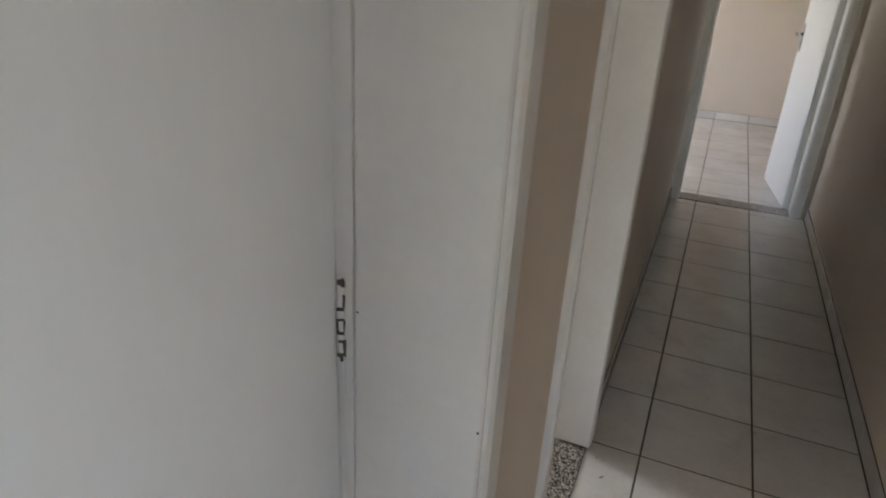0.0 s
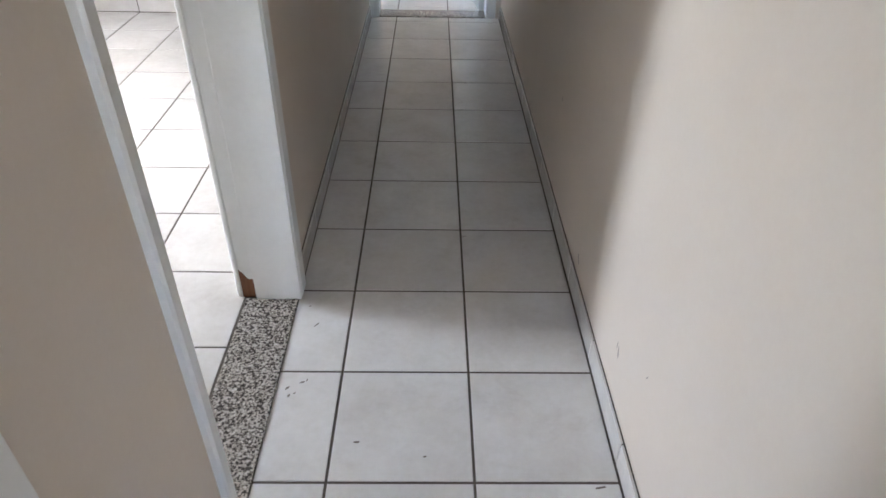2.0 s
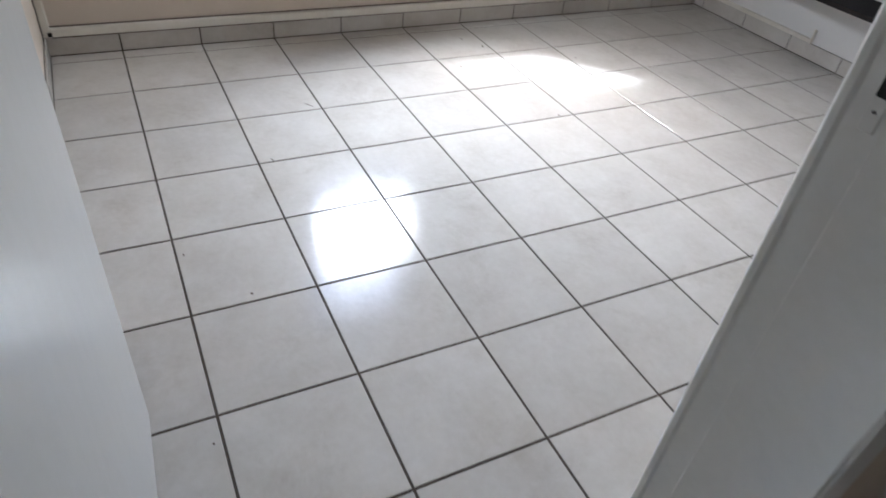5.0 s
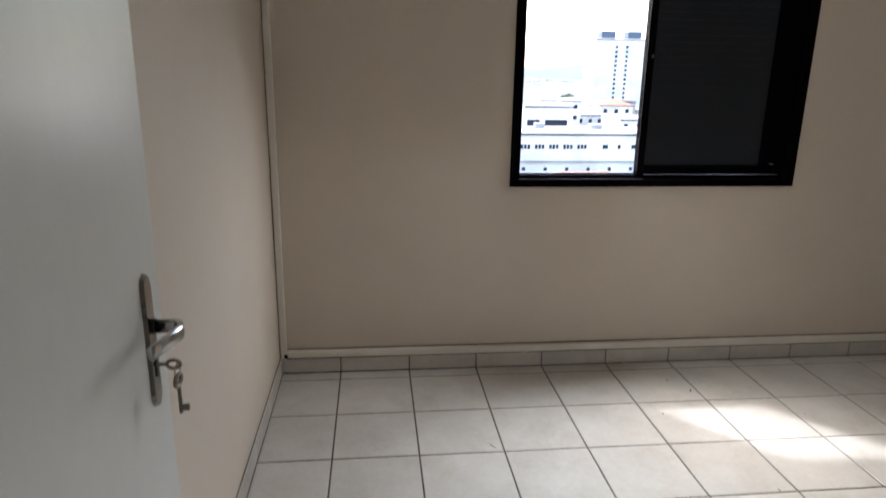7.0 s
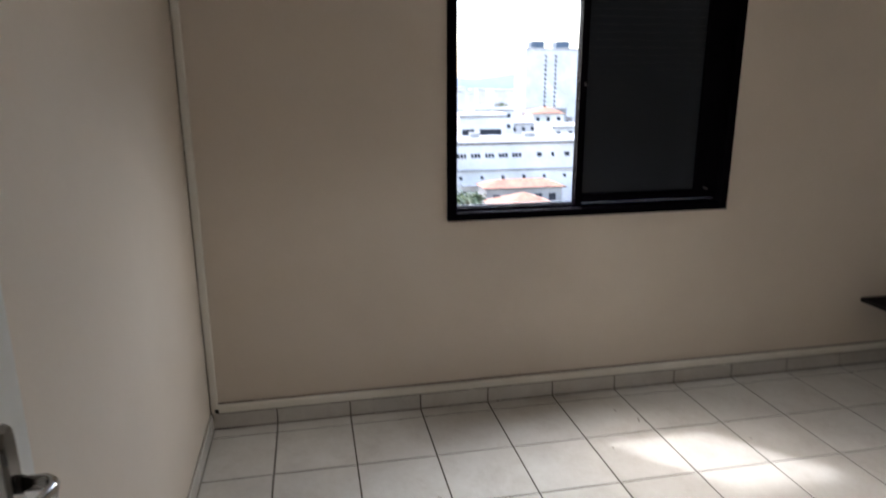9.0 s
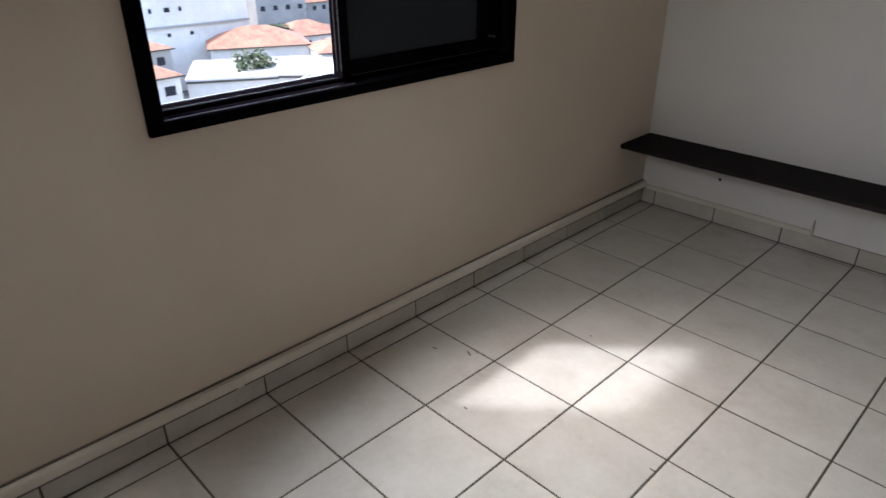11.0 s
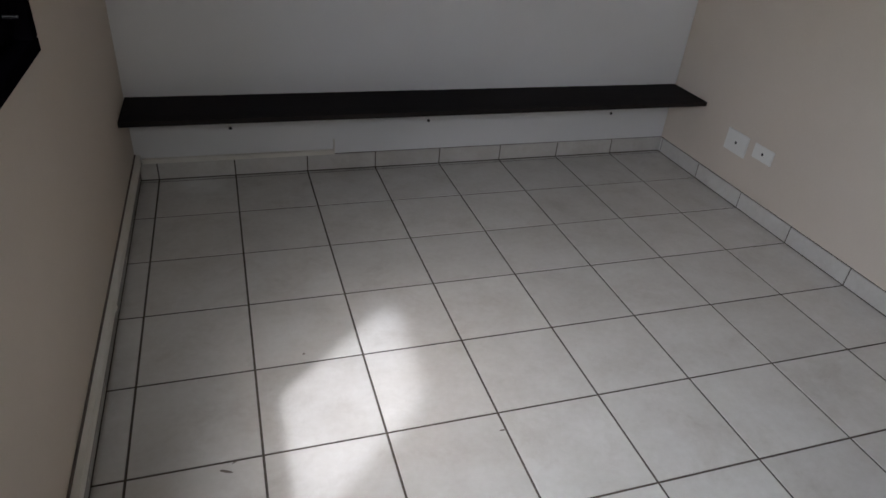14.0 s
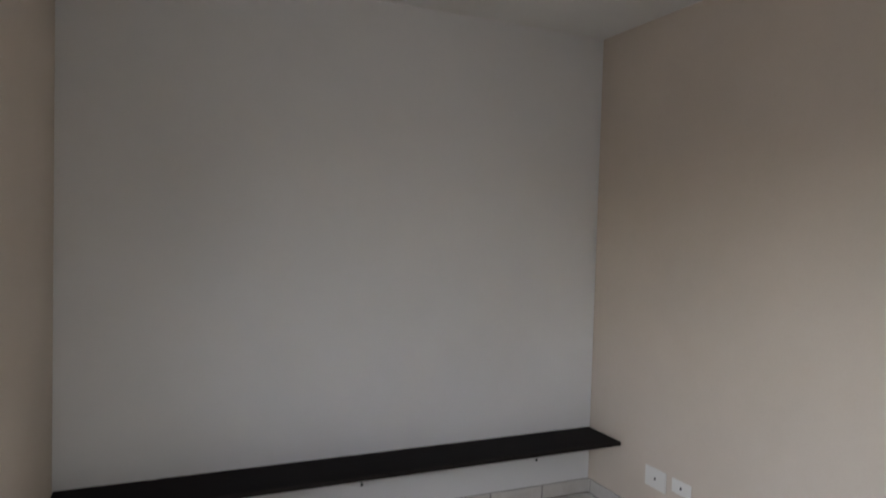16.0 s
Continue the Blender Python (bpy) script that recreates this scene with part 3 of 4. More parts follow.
for x in (0.326, 1.251, 2.27):
    plug = tagged(part("wall_plug", tube([(x, YS - 0.004, 0.229), (x, YS - 0.0005, 0.229)], 0.0075, 10), M_DARK), "dark screw hole in the white wall", "screw", "screw holes under the shelf")

# ---- cable trunking ----
trunk = empty("cable_trunking", "cream plastic cable trunking along skirting and corner", "cable trunking")
part("base_run", box_bm(XW + 0.0005, XW + 0.023, YL + 0.034, YS - 0.001, 0.083, 0.119, 0.002), M_PLASTIC, trunk)
part("dirt_line", box_bm(XW + 0.0003, XW + 0.006, YL + 0.034, YS - 0.001, 0.1192, 0.1240), M_SCUFF_SHADE, trunk, "dark line where trunking meets wall")
# the shade between trunking and skirting, put in as a dark strip
part("under_gap", box_bm(XW + 0.0006, XW + 0.0236, YL + 0.034, YS - 0.001, 0.0803, 0.0842), M_SCUFF_SHADE, trunk, "dark strip for the shade below the trunking")
part("base_lid", box_bm(XW + 0.0232, XW + 0.0250, YL + 0.034, YS - 0.026, 0.088, 0.114, 0.0008), M_PLASTIC, trunk)
part("corner_run", box_bm(XW + 0.0005, XW + 0.020, YL + 0.004, YL + 0.034, 0.083, H - 0.002, 0.002), M_PLASTIC, trunk)
part("corner_lid", box_bm(XW + 0.0202, XW + 0.0225, YL + 0.008, YL + 0.030, 0.09, H - 0.01, 0.001), M_PLASTIC, trunk)
# shade of the corner gap, set in as a dark strip
part("shadow_gap", box_bm(XW + 0.0004, XW + 0.006, YL + 0.0005, YL + 0.0038, 0.085, H - 0.002), M_DARK, trunk, "dark strip for the shade in the corner gap")
part("north_run", box_bm(XW + 0.027, 0.785, YS - 0.020, YS - 0.0005, 0.083, 0.104, 0.002), M_PLASTIC, trunk)
part("end_piece", box_bm(0.785, 0.790, YS - 0.018, YS - 0.0005, 0.080, 0.155, 0.001), M_PLASTIC, trunk, "broken upright end of the trunking")
for y, z in ((0.9, 0), (2.25, 0)):
    part("joint", box_bm(XW + 0.0252, XW + 0.0270, y - 0.012, y + 0.012, 0.083, 0.1195, 0.0008), M_PLASTIC, trunk, "joint cover")
for z in (0.62, 1.25, 1.9):
    part("clip", box_bm(XW + 0.0205, XW + 0.0245, YL + 0.004, YL + 0.034, z - 0.008, z + 0.008, 0.001), M_PLASTIC, trunk, "small clip")
part("corner_stub", box_bm(XW + 0.0205, XW + 0.028, YL + 0.022, YL + 0.038, 0.088, 0.104, 0.001), M_DARK, trunk, "dark open end")


# ---- outlets ----
def outlet(y0, y1, z0, z1, label):
    top = empty("wall_outlet", label, "outlet", "outlets on the bedroom wall")
    pl = part("face_plate", box_bm(XC - 0.009, XC - 0.0005, y0, y1, z0, z1, 0.003, 2), M_OUTLET, top)
    yc, zc = (y0 + y1) / 2, (z0 + z1) / 2
    part("hole", tube([(XC - 0.0098, yc, zc), (XC - 0.0088, yc, zc)], 0.007, 10), M_DARK, pl, "dark centre hole")
    return top


outlet(2.700, 2.848, 0.228, 0.332, "square white outlet cover with a dark hole")
outlet(2.535, 2.660, 0.262, 0.330, "low white cover plate beside the outlet")

# ---- scuffs on floor and walls ----
rng = random.Random(11)


def scuff(x, y, z, a, w, l, face="z"):
    bm = bmesh.new()
    n = 9
    ring = []
    for k in range(n):
        t = 2 * math.pi * k / n
        r = 0.7 + 0.5 * rng.random()
        p, q = l * r * math.cos(t), w * r * math.sin(t)
        c, s = math.cos(a), math.sin(a)
        u, v = p * c - q * s, p * s + q * c
        ring.append(bm.verts.new((x + u, y + v, z) if face == "z" else (x, y + u, z + v)))
    bm.faces.new(ring)
    ex = bmesh.ops.extrude_face_region(bm, geom=bm.faces[:])
    d = (0, 0, 0.0006) if face == "z" else (-0.0006, 0, 0)
    bmesh.ops.translate(bm, vec=d, verts=[v for v in ex["geom"] if isinstance(v, bmesh.types.BMVert)])
    bmesh.ops.recalc_face_normals(bm, faces=bm.faces[:])
    return bm


MARKS = bmesh.new()
spots = [(2.828, 0.185, 0.9, 0.003, 0.008), (2.862, 0.205, 0.5, 0.003, 0.007), (2.874, 0.212, 1.3, 0.002, 0.005), (2.836, 0.160, 1.2, 0.003, 0.006), (2.848, 0.168, 0.2, 0.002, 0.004), (3.02, 0.02, 0.2, 0.003, 0.008), (3.18, -0.02, 0.5, 0.003, 0.004), (2.95, -0.17, 0.7, 0.003, 0.006),
         (3.57, -0.1, 0.2, 0.003, 0.015), (2.868, 0.42, 0.9, 0.0022, 0.010), (2.838, 0.50, 0.4, 0.002, 0.005), (3.30, 0.86, 0.6, 0.002, 0.012), (1.62, 0.16, 0.4, 0.004, 0.004), (2.05, -0.02, 0.4, 0.003, 0.004), (0.235, 1.62, -0.4, 0.004, 0.02), (0.26, 1.645, 0.5, 0.003, 0.012), (0.13, 1.555, 0.2, 0.003, 0.012),
         (0.48, 2.02, 0.3, 0.003, 0.006), (0.98, 1.585, 0.0, 0.003, 0.010), (0.43, 1.40, 0.0, 0.003, 0.008), (0.62, 0.62, 0.6, 0.002, 0.02), (1.40, 0.02, 0.0, 0.003, 0.006), (0.98, 0.38, 0.3, 0.003, 0.012)]
for sx, sy, a, w, l in spots:
    piece = scuff(sx, sy, 0.0002, a, w, l)
    tmp = bpy.data.meshes.new("tmp")
    piece.to_mesh(tmp)
    piece.free()
    MARKS.from_mesh(tmp)
    bpy.data.meshes.remove(tmp)
for k, (sy, sz, a, w, l) in enumerate(((0.125, 0.195, 1.3, 0.0035, 0.016), (0.140, 0.205, 1.5, 0.0018, 0.012), (0.584, 0.12, 0.9, 0.003, 0.016), (-0.05, 0.30, 2.0, 0.0015, 0.008), (1.1, 0.4, 1.0, 0.002, 0.010))):
    tagged(part("wall_scuff", scuff(XR - 0.0002, sy, sz, a, w, l, "x"), M_WALLMARK), "faint grey scuff on the beige corridor wall", "scuff", "corridor wall scuffs")
part("nail_hole", tube([(2.788, N1 - 0.0012, 0.916), (2.788, N1 + 0.001, 0.916)], 0.0014, 8), M_DARK, frame_2, "small dark nail hole")
part("nail_hole", tube([(2.634, N1 - 0.0012, 1.03), (2.634, N1 + 0.001, 1.03)], 0.0011, 8), M_DARK, frame_2, "small dark nail hole")
tagged(part("floor_marks", MARKS, M_SCUFF_SHADE, floor, "small dark scuffs on the tiles"), kind="stuff")


# ---- the town outside, seen from an upper storey ----
GZ = -25.0
bm = bmesh.new()
bmesh.ops.create_grid(bm, x_segments=2, y_segments=2, size=1, matrix=Matrix.Translation((-1800, 300, GZ)) @ Matrix.Diagonal((1795, 2500, 1, 1)))
structure("ground", bm, M_GROUND, "hazy town ground far below the window", "ground")
bm = bmesh.new()
rng = random.Random(3)
prev = None
for k in range(61):
    y = -1600 + k * 80
    h = 8 + 26 * (0.5 + 0.5 * math.sin(k * 0.45)) * (0.6 + 0.4 * math.sin(k * 1.7 + 1))
    a, b, c = bm.verts.new((-2300, y, GZ - 1)), bm.verts.new((-2500, y, GZ + 25 + h)), bm.verts.new((-2900, y, GZ - 1))
    if prev:
        bm.faces.new((prev[0], a, b, prev[1]))
        bm.faces.new((prev[1], b, c, prev[2]))
    prev = (a, b, c)
bmesh.ops.recalc_face_normals(bm, faces=bm.faces[:])
structure("backdrop", bm, M_HILL, "low blue-grey hills on the horizon", "hills", smooth=True)

PANES = {}


def pane_mesh(w, h):
    key = (round(w, 2), round(h, 2))
    if key not in PANES:
        PANES[key] = mesh_of("window", box_bm(-0.06, 0.06, -w / 2, w / 2, -h / 2, h / 2), M_CITYGLASS)
    return PANES[key]


def building(name, label, x, y, w, d, top, roof="flat", wall=None, rows=(), base=GZ, turn=0.0, category="building", parapet=0.5, tiles=None):
    """A building whose front, w wide, looks to +x from (x, y); d deep; rows: (z, heights, widths and places along the front) of windows."""
    ob = empty(name, label, category, matrix=pose(x, y, 0, 0, 0, turn))
    wall = wall or M_PLASTER
    part("wall", box_bm(-d, 0, -w / 2, w / 2, base, top), wall, ob)
    if roof == "flat":
        bm = bmesh.new()
        add_box(bm, -d - 0.15, 0.15, -w / 2 - 0.15, -w / 2 + 0.2, top, top + parapet)
        add_box(bm, -d - 0.15, 0.15, w / 2 - 0.2, w / 2 + 0.15, top, top + parapet)
        add_box(bm, -0.2, 0.15, -w / 2 + 0.2, w / 2 - 0.2, top, top + parapet)
        add_box(bm, -d - 0.15, -d + 0.2, -w / 2 + 0.2, w / 2 - 0.2, top, top + parapet)
        part("parapet", bm, wall, ob)
        # shadow line below the parapet, built as a dark strip
        part("gutter", box_bm(0.0, 0.3, -w / 2, w / 2, top - 0.28, top - 0.04), M_SHADE_RAIL, ob, "dark strip for the shade under the parapet")
        part("roof", box_bm(-d + 0.2, -0.2, -w / 2 + 0.2, w / 2 - 0.2, top, top + 0.1), M_FLATROOF, ob)
    else:
        bm = bmesh.new()
        o, rise = 0.5, min(w, d) * 0.22
        e = [bm.verts.new(p) for p in ((-d - o, -w / 2 - o, top), (o, -w / 2 - o, top), (o, w / 2 + o, top), (-d - o, w / 2 + o, top))]
        i = min(w, d) / 2
        if w >= d:
            r = [bm.verts.new((-d / 2, -w / 2 + i, top + rise)), bm.verts.new((-d / 2, w / 2 - i + 0.01, top + rise))]
            fs = [(e[0], e[1], r[0]), (e[1], e[2], r[1], r[0]), (e[2], e[3], r[1]), (e[3], e[0], r[0], r[1])]
        else:
            r = [bm.verts.new((-d + i, 0, top + rise)), bm.verts.new((-i + 0.01, 0, top + rise))]
            fs = [(e[0], e[1], r[1], r[0]), (e[1], e[2], r[1]), (e[2], e[3], r[0], r[1]), (e[3], e[0], r[0])]
        for fc in fs:
            bm.faces.new(fc)
        bm.faces.new(e[::-1])
        bmesh.ops.recalc_face_normals(bm, faces=bm.faces[:])
        # shadow line along the eaves, built as a dark strip
        part("gutter", box_bm(o - 0.06, o + 0.12, -w / 2 - o, w / 2 + o, top - 0.16, top + 0.04), M_SHADE_RAIL, ob, "dark eaves strip standing in for shade")
        part("roof", bm, tiles or M_TERRACOTTA, ob, "hipped tile roof")
    for z, h, spec in rows:
        for yy, ww in spec:
            pn = new("window", pane_mesh(ww, h))
            pn.parent = ob
            pn.location = (0.0, yy, z)
    return ob


def spread_of(w, n, ww):
    return [(-w / 2 + (k + 0.5) * w / n, ww) for k in range(n)]


# tall pale tower with two columns of windows and blue-grey crowns
tower = building("apartment_tower", "tall pale apartment tower with two window columns", -300, 115, 26, 16, 16, wall=M_PLASTER, rows=[(-16 + 2.05 * k, 1.1, [(-3.1, 1.1), (1.9, 1.1)]) for k in range(15)])
for yy in (-7.2, 5.2):
    part("crown", box_bm(-6, -0.4, yy - 3.2, yy + 3.2, 16.6, 19.6), M_BLUEBAND, tower, "blue-grey water tank housing")
building("office_building", "white block with dark window bands", -150, 41.3, 11.6, 14, -6.5, rows=[(-10.5, 1.8, [(-3.6, 3.0), (1.9, 5.4)])], category="building")
building("school_building", "long white building with rows of small windows", -112, 39, 46, 12, -9.3, parapet=0.4, rows=[(-11.6, 0.75, [(-11.85 + 2.6 * g + 0.62 * (k - 1), 0.44) for g in range(5) for k in range(3)] + [(2.9, 0.95), (5.5, 0.5), (8.3, 0.95), (10.6, 0.5)]), (-15.6, 0.6, [(-12 + 4.0 * k, 0.6) for k in range(7)])], wall=M_PLASTER)
for ob in [o for o in scene.objects if o.name == "school_building"]:
    part("ledge", box_bm(0.0, 0.5, -23, 23, -14.4, -14.1), M_GREYPLASTER, ob, "grey ledge along the facade")
    part("canopy", box_bm(0.0, 2.5, -12, 6, -16.8, -16.6), M_FLATROOF, ob, "concrete canopy")
building("low_house", "house with a terracotta hipped roof", -82, 30.5, 9, 9, -16.0, "hip", M_PLASTER, rows=[(-17.8, 1.2, spread_of(9, 3, 1.4))], category="house")
building("low_house", "house with a long terracotta roof", -98, 34.5, 13, 5, -15.3, "hip", M_GREYPLASTER, rows=[(-17.0, 1.2, spread_of(12, 5, 1.2))], category="house")
building("low_house", "pale house with a wide terracotta roof", -100, 57, 16, 12, -17.2, "hip", M_PLASTER, turn=-25, category="house")
building("low_house", "pale house with a wide terracotta roof", -86.5, 68, 14, 9, -17.5, "hip", M_PLASTER, turn=-21, category="house")
building("low_house", "white house with a long terracotta roof", -67.5, 66, 16, 8, -17.6, "hip", M_PLASTER, turn=-39, category="house")
building("low_house", "house under a weathered grey tile roof", -57.5, 70, 12, 10, -18.2, "hip", M_PLASTER, turn=-44, category="house", tiles=M_GREYTILE)
building("white_house", "white flat-roofed row of houses", -60.0, 46.0, 20, 15, -17.6, "flat", M_PLASTER, turn=-52, category="house", parapet=0.35)
building("white_house", "white flat-roofed house below a terracotta roof", -58.5, 57.5, 14, 8, -17.4, "flat", M_PLASTER, turn=-36, category="house", parapet=0.35)
building("white_house", "white flat-roofed block before terracotta roofs", -72, 58, 26, 12, -18.0, "flat", M_PLASTER, turn=-45, category="house", parapet=0.3)
building("white_house", "white flat-roofed block before terracotta roofs", -83, 47, 20, 14, -18.3, "flat", M_PLASTER, turn=-30, category="house", parapet=0.3)


def louvre_window(parent, y, z, w, h):
    """A tall dark window in a white reveal, with slats across its lower half and a dark rail before it."""
    pn = new("window", pane_mesh(w, h))
    pn.parent = parent
    pn.location = (0.0, y, z)
    for k in range(5):
        part("slat", box_bm(0.065, 0.10, -w / 2, w / 2, -h * 0.25 + k * 0.28, -h * 0.25 + k * 0.28 + 0.07), M_GREYPLASTER, pn)
    part("rail", box_bm(0.30, 0.34, -w / 2 - 0.15, w / 2 + 0.15, -h * 0.30, -h * 0.26), M_SHADE_RAIL, pn, "dark balcony rail")
    part("rail", box_bm(0.30, 0.34, -w / 2 - 0.15, w / 2 + 0.15, -h * 0.48, -h * 0.45), M_SHADE_RAIL, pn, "dark balcony rail")


def terrace(x, y, w, d, top, turn, units, windows, label):
    """A white house whose roof edge carries open-fronted grey niches over a projecting ledge."""
    ob = building("terrace_house", label, x, y, w, d, top, "flat", M_PLASTER, turn=turn, category="house", parapet=0.1)
    part("ledge", box_bm(0.0, 0.75, -w / 2, w / 2, top - 0.16, top + 0.02), M_PLASTER, ob, "white projecting roof ledge")
    for y0, y1, h in units:
        part("niche_back", box_bm(-0.75, -0.62, y0, y1, top + 0.1, top + h), M_GREYPLASTER, ob, "grey back of a roof niche")
        for ys in (y0 - 0.18, y1):
            part("niche_side", box_bm(-0.75, 0.14, ys, ys + 0.18, top + 0.1, top + h + 0.06), M_PLASTER, ob)
        part("niche_top", box_bm(-0.78, -0.58, y0, y1, top + h, top + h + 0.08), M_PLASTER, ob)
    for yy, zz, ww, hh in windows:
        louvre_window(ob, yy, top - zz, ww, hh)
    return ob


terrace(-54.4, 38.0, 13.6, 8, -16.4, -55, ((-0.9, 0.6, 1.2), (2.6, 3.5, 1.1), (4.3, 6.4, 1.3)), ((-4.6, 2.2, 0.8, 1.0), (0.0, 1.9, 1.2, 2.7), (5.2, 1.5, 1.6, 0.9)), "white terraced house with grey roof niches")
terrace(-45.7, 48.2, 12.2, 9, -16.46, -14, ((-5.0, -3.4, 1.3), (-1.1, 1.3, 1.3), (1.9, 4.4, 1.3)), ((-4.2, 1.9, 1.2, 2.5), (0.2, 1.9, 1.5, 2.7), (3.2, 1.9, 1.5, 2.7)), "white terraced house with balconies and louvred windows")
part("water_tank", box_bm(-0.45, 0.45, -0.6, 0.6, 0, 0.5, 0.1, 2), M_TARP).matrix_world = pose(-57.2, 62.2, -17.28, 0, 0, -30)
tagged(scene.objects["water_tank"], "bright blue plastic tank on a white roof", "water tank")
building("white_house", "pale two-storey row with dark windows", -104, 98, 24, 10, -16.5, "flat", M_PLASTER, rows=[(-18.0, 1.2, spread_of(24, 8, 1.5))], turn=-40, category="house")

# tanks, boxes and stair heads on the flat roofs near by
rng = random.Random(9)


def roof_box(bx, by, z, w, d, h, turn):
    ob = empty("roof_tank", "small grey tank box on a flat roof", "roof tank", "roof tanks", matrix=pose(bx, by, z, 0, 0, turn))
    part("body", box_bm(-d / 2, d / 2, -w / 2, w / 2, 0, h, 0.04), M_GREYPLASTER, ob)
    part("lid", box_bm(-d / 2 - 0.08, d / 2 + 0.08, -w / 2 - 0.08, w / 2 + 0.08, h, h + 0.12, 0.03), M_FLATROOF, ob)


for hx, hy, hw, hd, hz, ht in ((-60, 46, 20, 15, -17.6, -52), (-58.5, 57.5, 14, 8, -17.4, -36), (-104, 98, 24, 10, -16.5, -40), (-112, 39, 46, 12, -9.3, 0)):
    base = pose(hx, hy, 0, 0, 0, ht)
    for k in range(4 if hw < 40 else 3):
        q = base @ Vector((-rng.uniform(0.2, 0.8) * hd, (-0.38 + 0.25 * k + rng.uniform(-0.05, 0.05)) * hw, 0))
        roof_box(q.x, q.y, hz + 0.1, rng.uniform(1.2, 2.4), rng.uniform(1.0, 1.8), rng.uniform(0.7, 1.5), ht + rng.choice((0, 90)))

# the rest of the town
rng = random.Random(21)
taken = [(-150, 39, 16), (-112, 39, 30), (-82, 30, 12), (-54, 38, 12), (-46, 48, 12), (-86, 68, 14), (-100, 57, 16), (-67, 66, 12), (-60, 50, 14), (-104, 98, 16), (-300, 112, 20), (-94, 27, 8)]
for gx in range(12):
    for gy in range(14):
        bx = -125 - gx * 34 + rng.uniform(-8, 8)
        by = -40 + gy * 21 + gx * 6 + rng.uniform(-6, 6)
        if any(math.hypot(bx - tx, by - ty) < tr for tx, ty, tr in taken):
            continue
        far = -bx
        top = min(GZ + rng.choice((5, 6, 7, 8, 11, 15)), 1.0 - 0.055 * far + 4)
        top = max(top, GZ + 4.5)
        w, d = rng.uniform(10, 19), rng.uniform(8, 14)
        hip = rng.random() < 0.42
        nwin = int(w / 3)
        storeys = 2 if top > GZ + 9 else 1
        building("low_house" if hip else "white_house", "low house with a terracotta roof" if hip else "plain pale flat-roofed house", bx, by, w, d, top, "hip" if hip else "flat",
                 M_PLASTER if rng.random() < 0.75 else M_GREYPLASTER, rows=[(top - 1.6 - 3 * s, 1.2, spread_of(w, nwin, 1.2)) for s in range(storeys)] if far < 300 else (), turn=rng.uniform(-12, 12), category="house")

# taller blocks and roofs that show over the nearer ones
rng = random.Random(33)
for k in range(34):
    d = rng.uniform(165, 285)
    top = 1.5 - d * rng.uniform(0.042, 0.068)
    w, dep = rng.uniform(7, 13), rng.uniform(7, 11)
    hip = rng.random() < 0.4
    by = d * rng.uniform(0.20, 0.42)
    if abs(by - 110) < 22 and d > 240:
        continue
    building("low_house" if hip else "apartment_block", "house with a pink-brown tile roof" if hip else "pale apartment block with small windows", -d, by, w, dep, top, "hip" if hip else "flat", M_PLASTER if rng.random() < 0.7 else M_GREYPLASTER,
             rows=[(top - 1.5 - 2.8 * s, 1.1, spread_of(w, int(w / 2.6), 1.0)) for s in range(2)], turn=rng.uniform(-15, 15), category="house" if hip else "building")
for k in range(40):
    d = rng.uniform(380, 900)
    building("far_block", "far pale building in the haze", -d, d * rng.uniform(0.17, 0.43), rng.uniform(10, 26), 10, 1.5 - d * rng.uniform(0.010, 0.024), "flat", M_PLASTER, turn=rng.uniform(-15, 15))


def tree(x, y, h, r, seed):
    rg = random.Random(seed)
    top = empty("tree", "leafy green tree between the houses", "tree", "town trees", matrix=pose(x, y, GZ, 0, 0, rg.uniform(0, 360)))
    bm = bmesh.new()
    for pts, r0 in [([(0, 0, 0), (0.1, 0.05, h * 0.35), (0.0, 0.15, h * 0.7)], 0.28)] + [([(0.05, 0, h * 0.35), (math.cos(a) * r * 0.35, math.sin(a) * r * 0.35, h * 0.55), (math.cos(a) * r * 0.65, math.sin(a) * r * 0.65, h * 0.75)], 0.12) for a in (0.3, 1.9, 3.3, 4.8)]:
        t = tube(pts, r0, 6)
        tmp = bpy.data.meshes.new("tmp")
        t.to_mesh(tmp)
        t.free()
        bm.from_mesh(tmp)
        bpy.data.meshes.remove(tmp)
    part("trunk", bm, M_BARK, top)
    verts, faces = [], []
    for k in range(900):
        a, b = rg.uniform(0, 2 * math.pi), math.acos(rg.uniform(-0.7, 1))
        lump = 0.75 + 0.3 * math.sin(3 * a + seed) * math.sin(2.5 * b)
        rr = r * lump * rg.uniform(0.55, 1.05)
        c = Vector((rr * math.sin(b) * math.cos(a), rr * math.sin(b) * math.sin(a), h * 0.68 + 0.55 * rr * math.cos(b)))
        u = Vector((rg.uniform(-1, 1), rg.uniform(-1, 1), rg.uniform(-0.6, 0.6))).normalized() * rg.uniform(0.18, 0.42)
        v = u.cross(Vector((rg.uniform(-1, 1), rg.uniform(-1, 1), 1))).normalized() * u.length
        i = len(verts)
        verts += [tuple(c + u), tuple(c + v * 0.6), tuple(c - u), tuple(c - v * 0.6)]
        faces.append((i, i + 1, i + 2, i + 3))
    me = bpy.data.meshes.new("crown")
    me.from_pydata(verts, [], faces)
    me.materials.append(M_LEAF)
    crown = new("crown", me)
    crown.parent = top
    return top


trees = [tree(-76, 17.2, 16.0, 4.0, 1), tree(-84, 21.5, 15.0, 3.2, 2), tree(-72, 14.5, 14.6, 3.0, 3)]
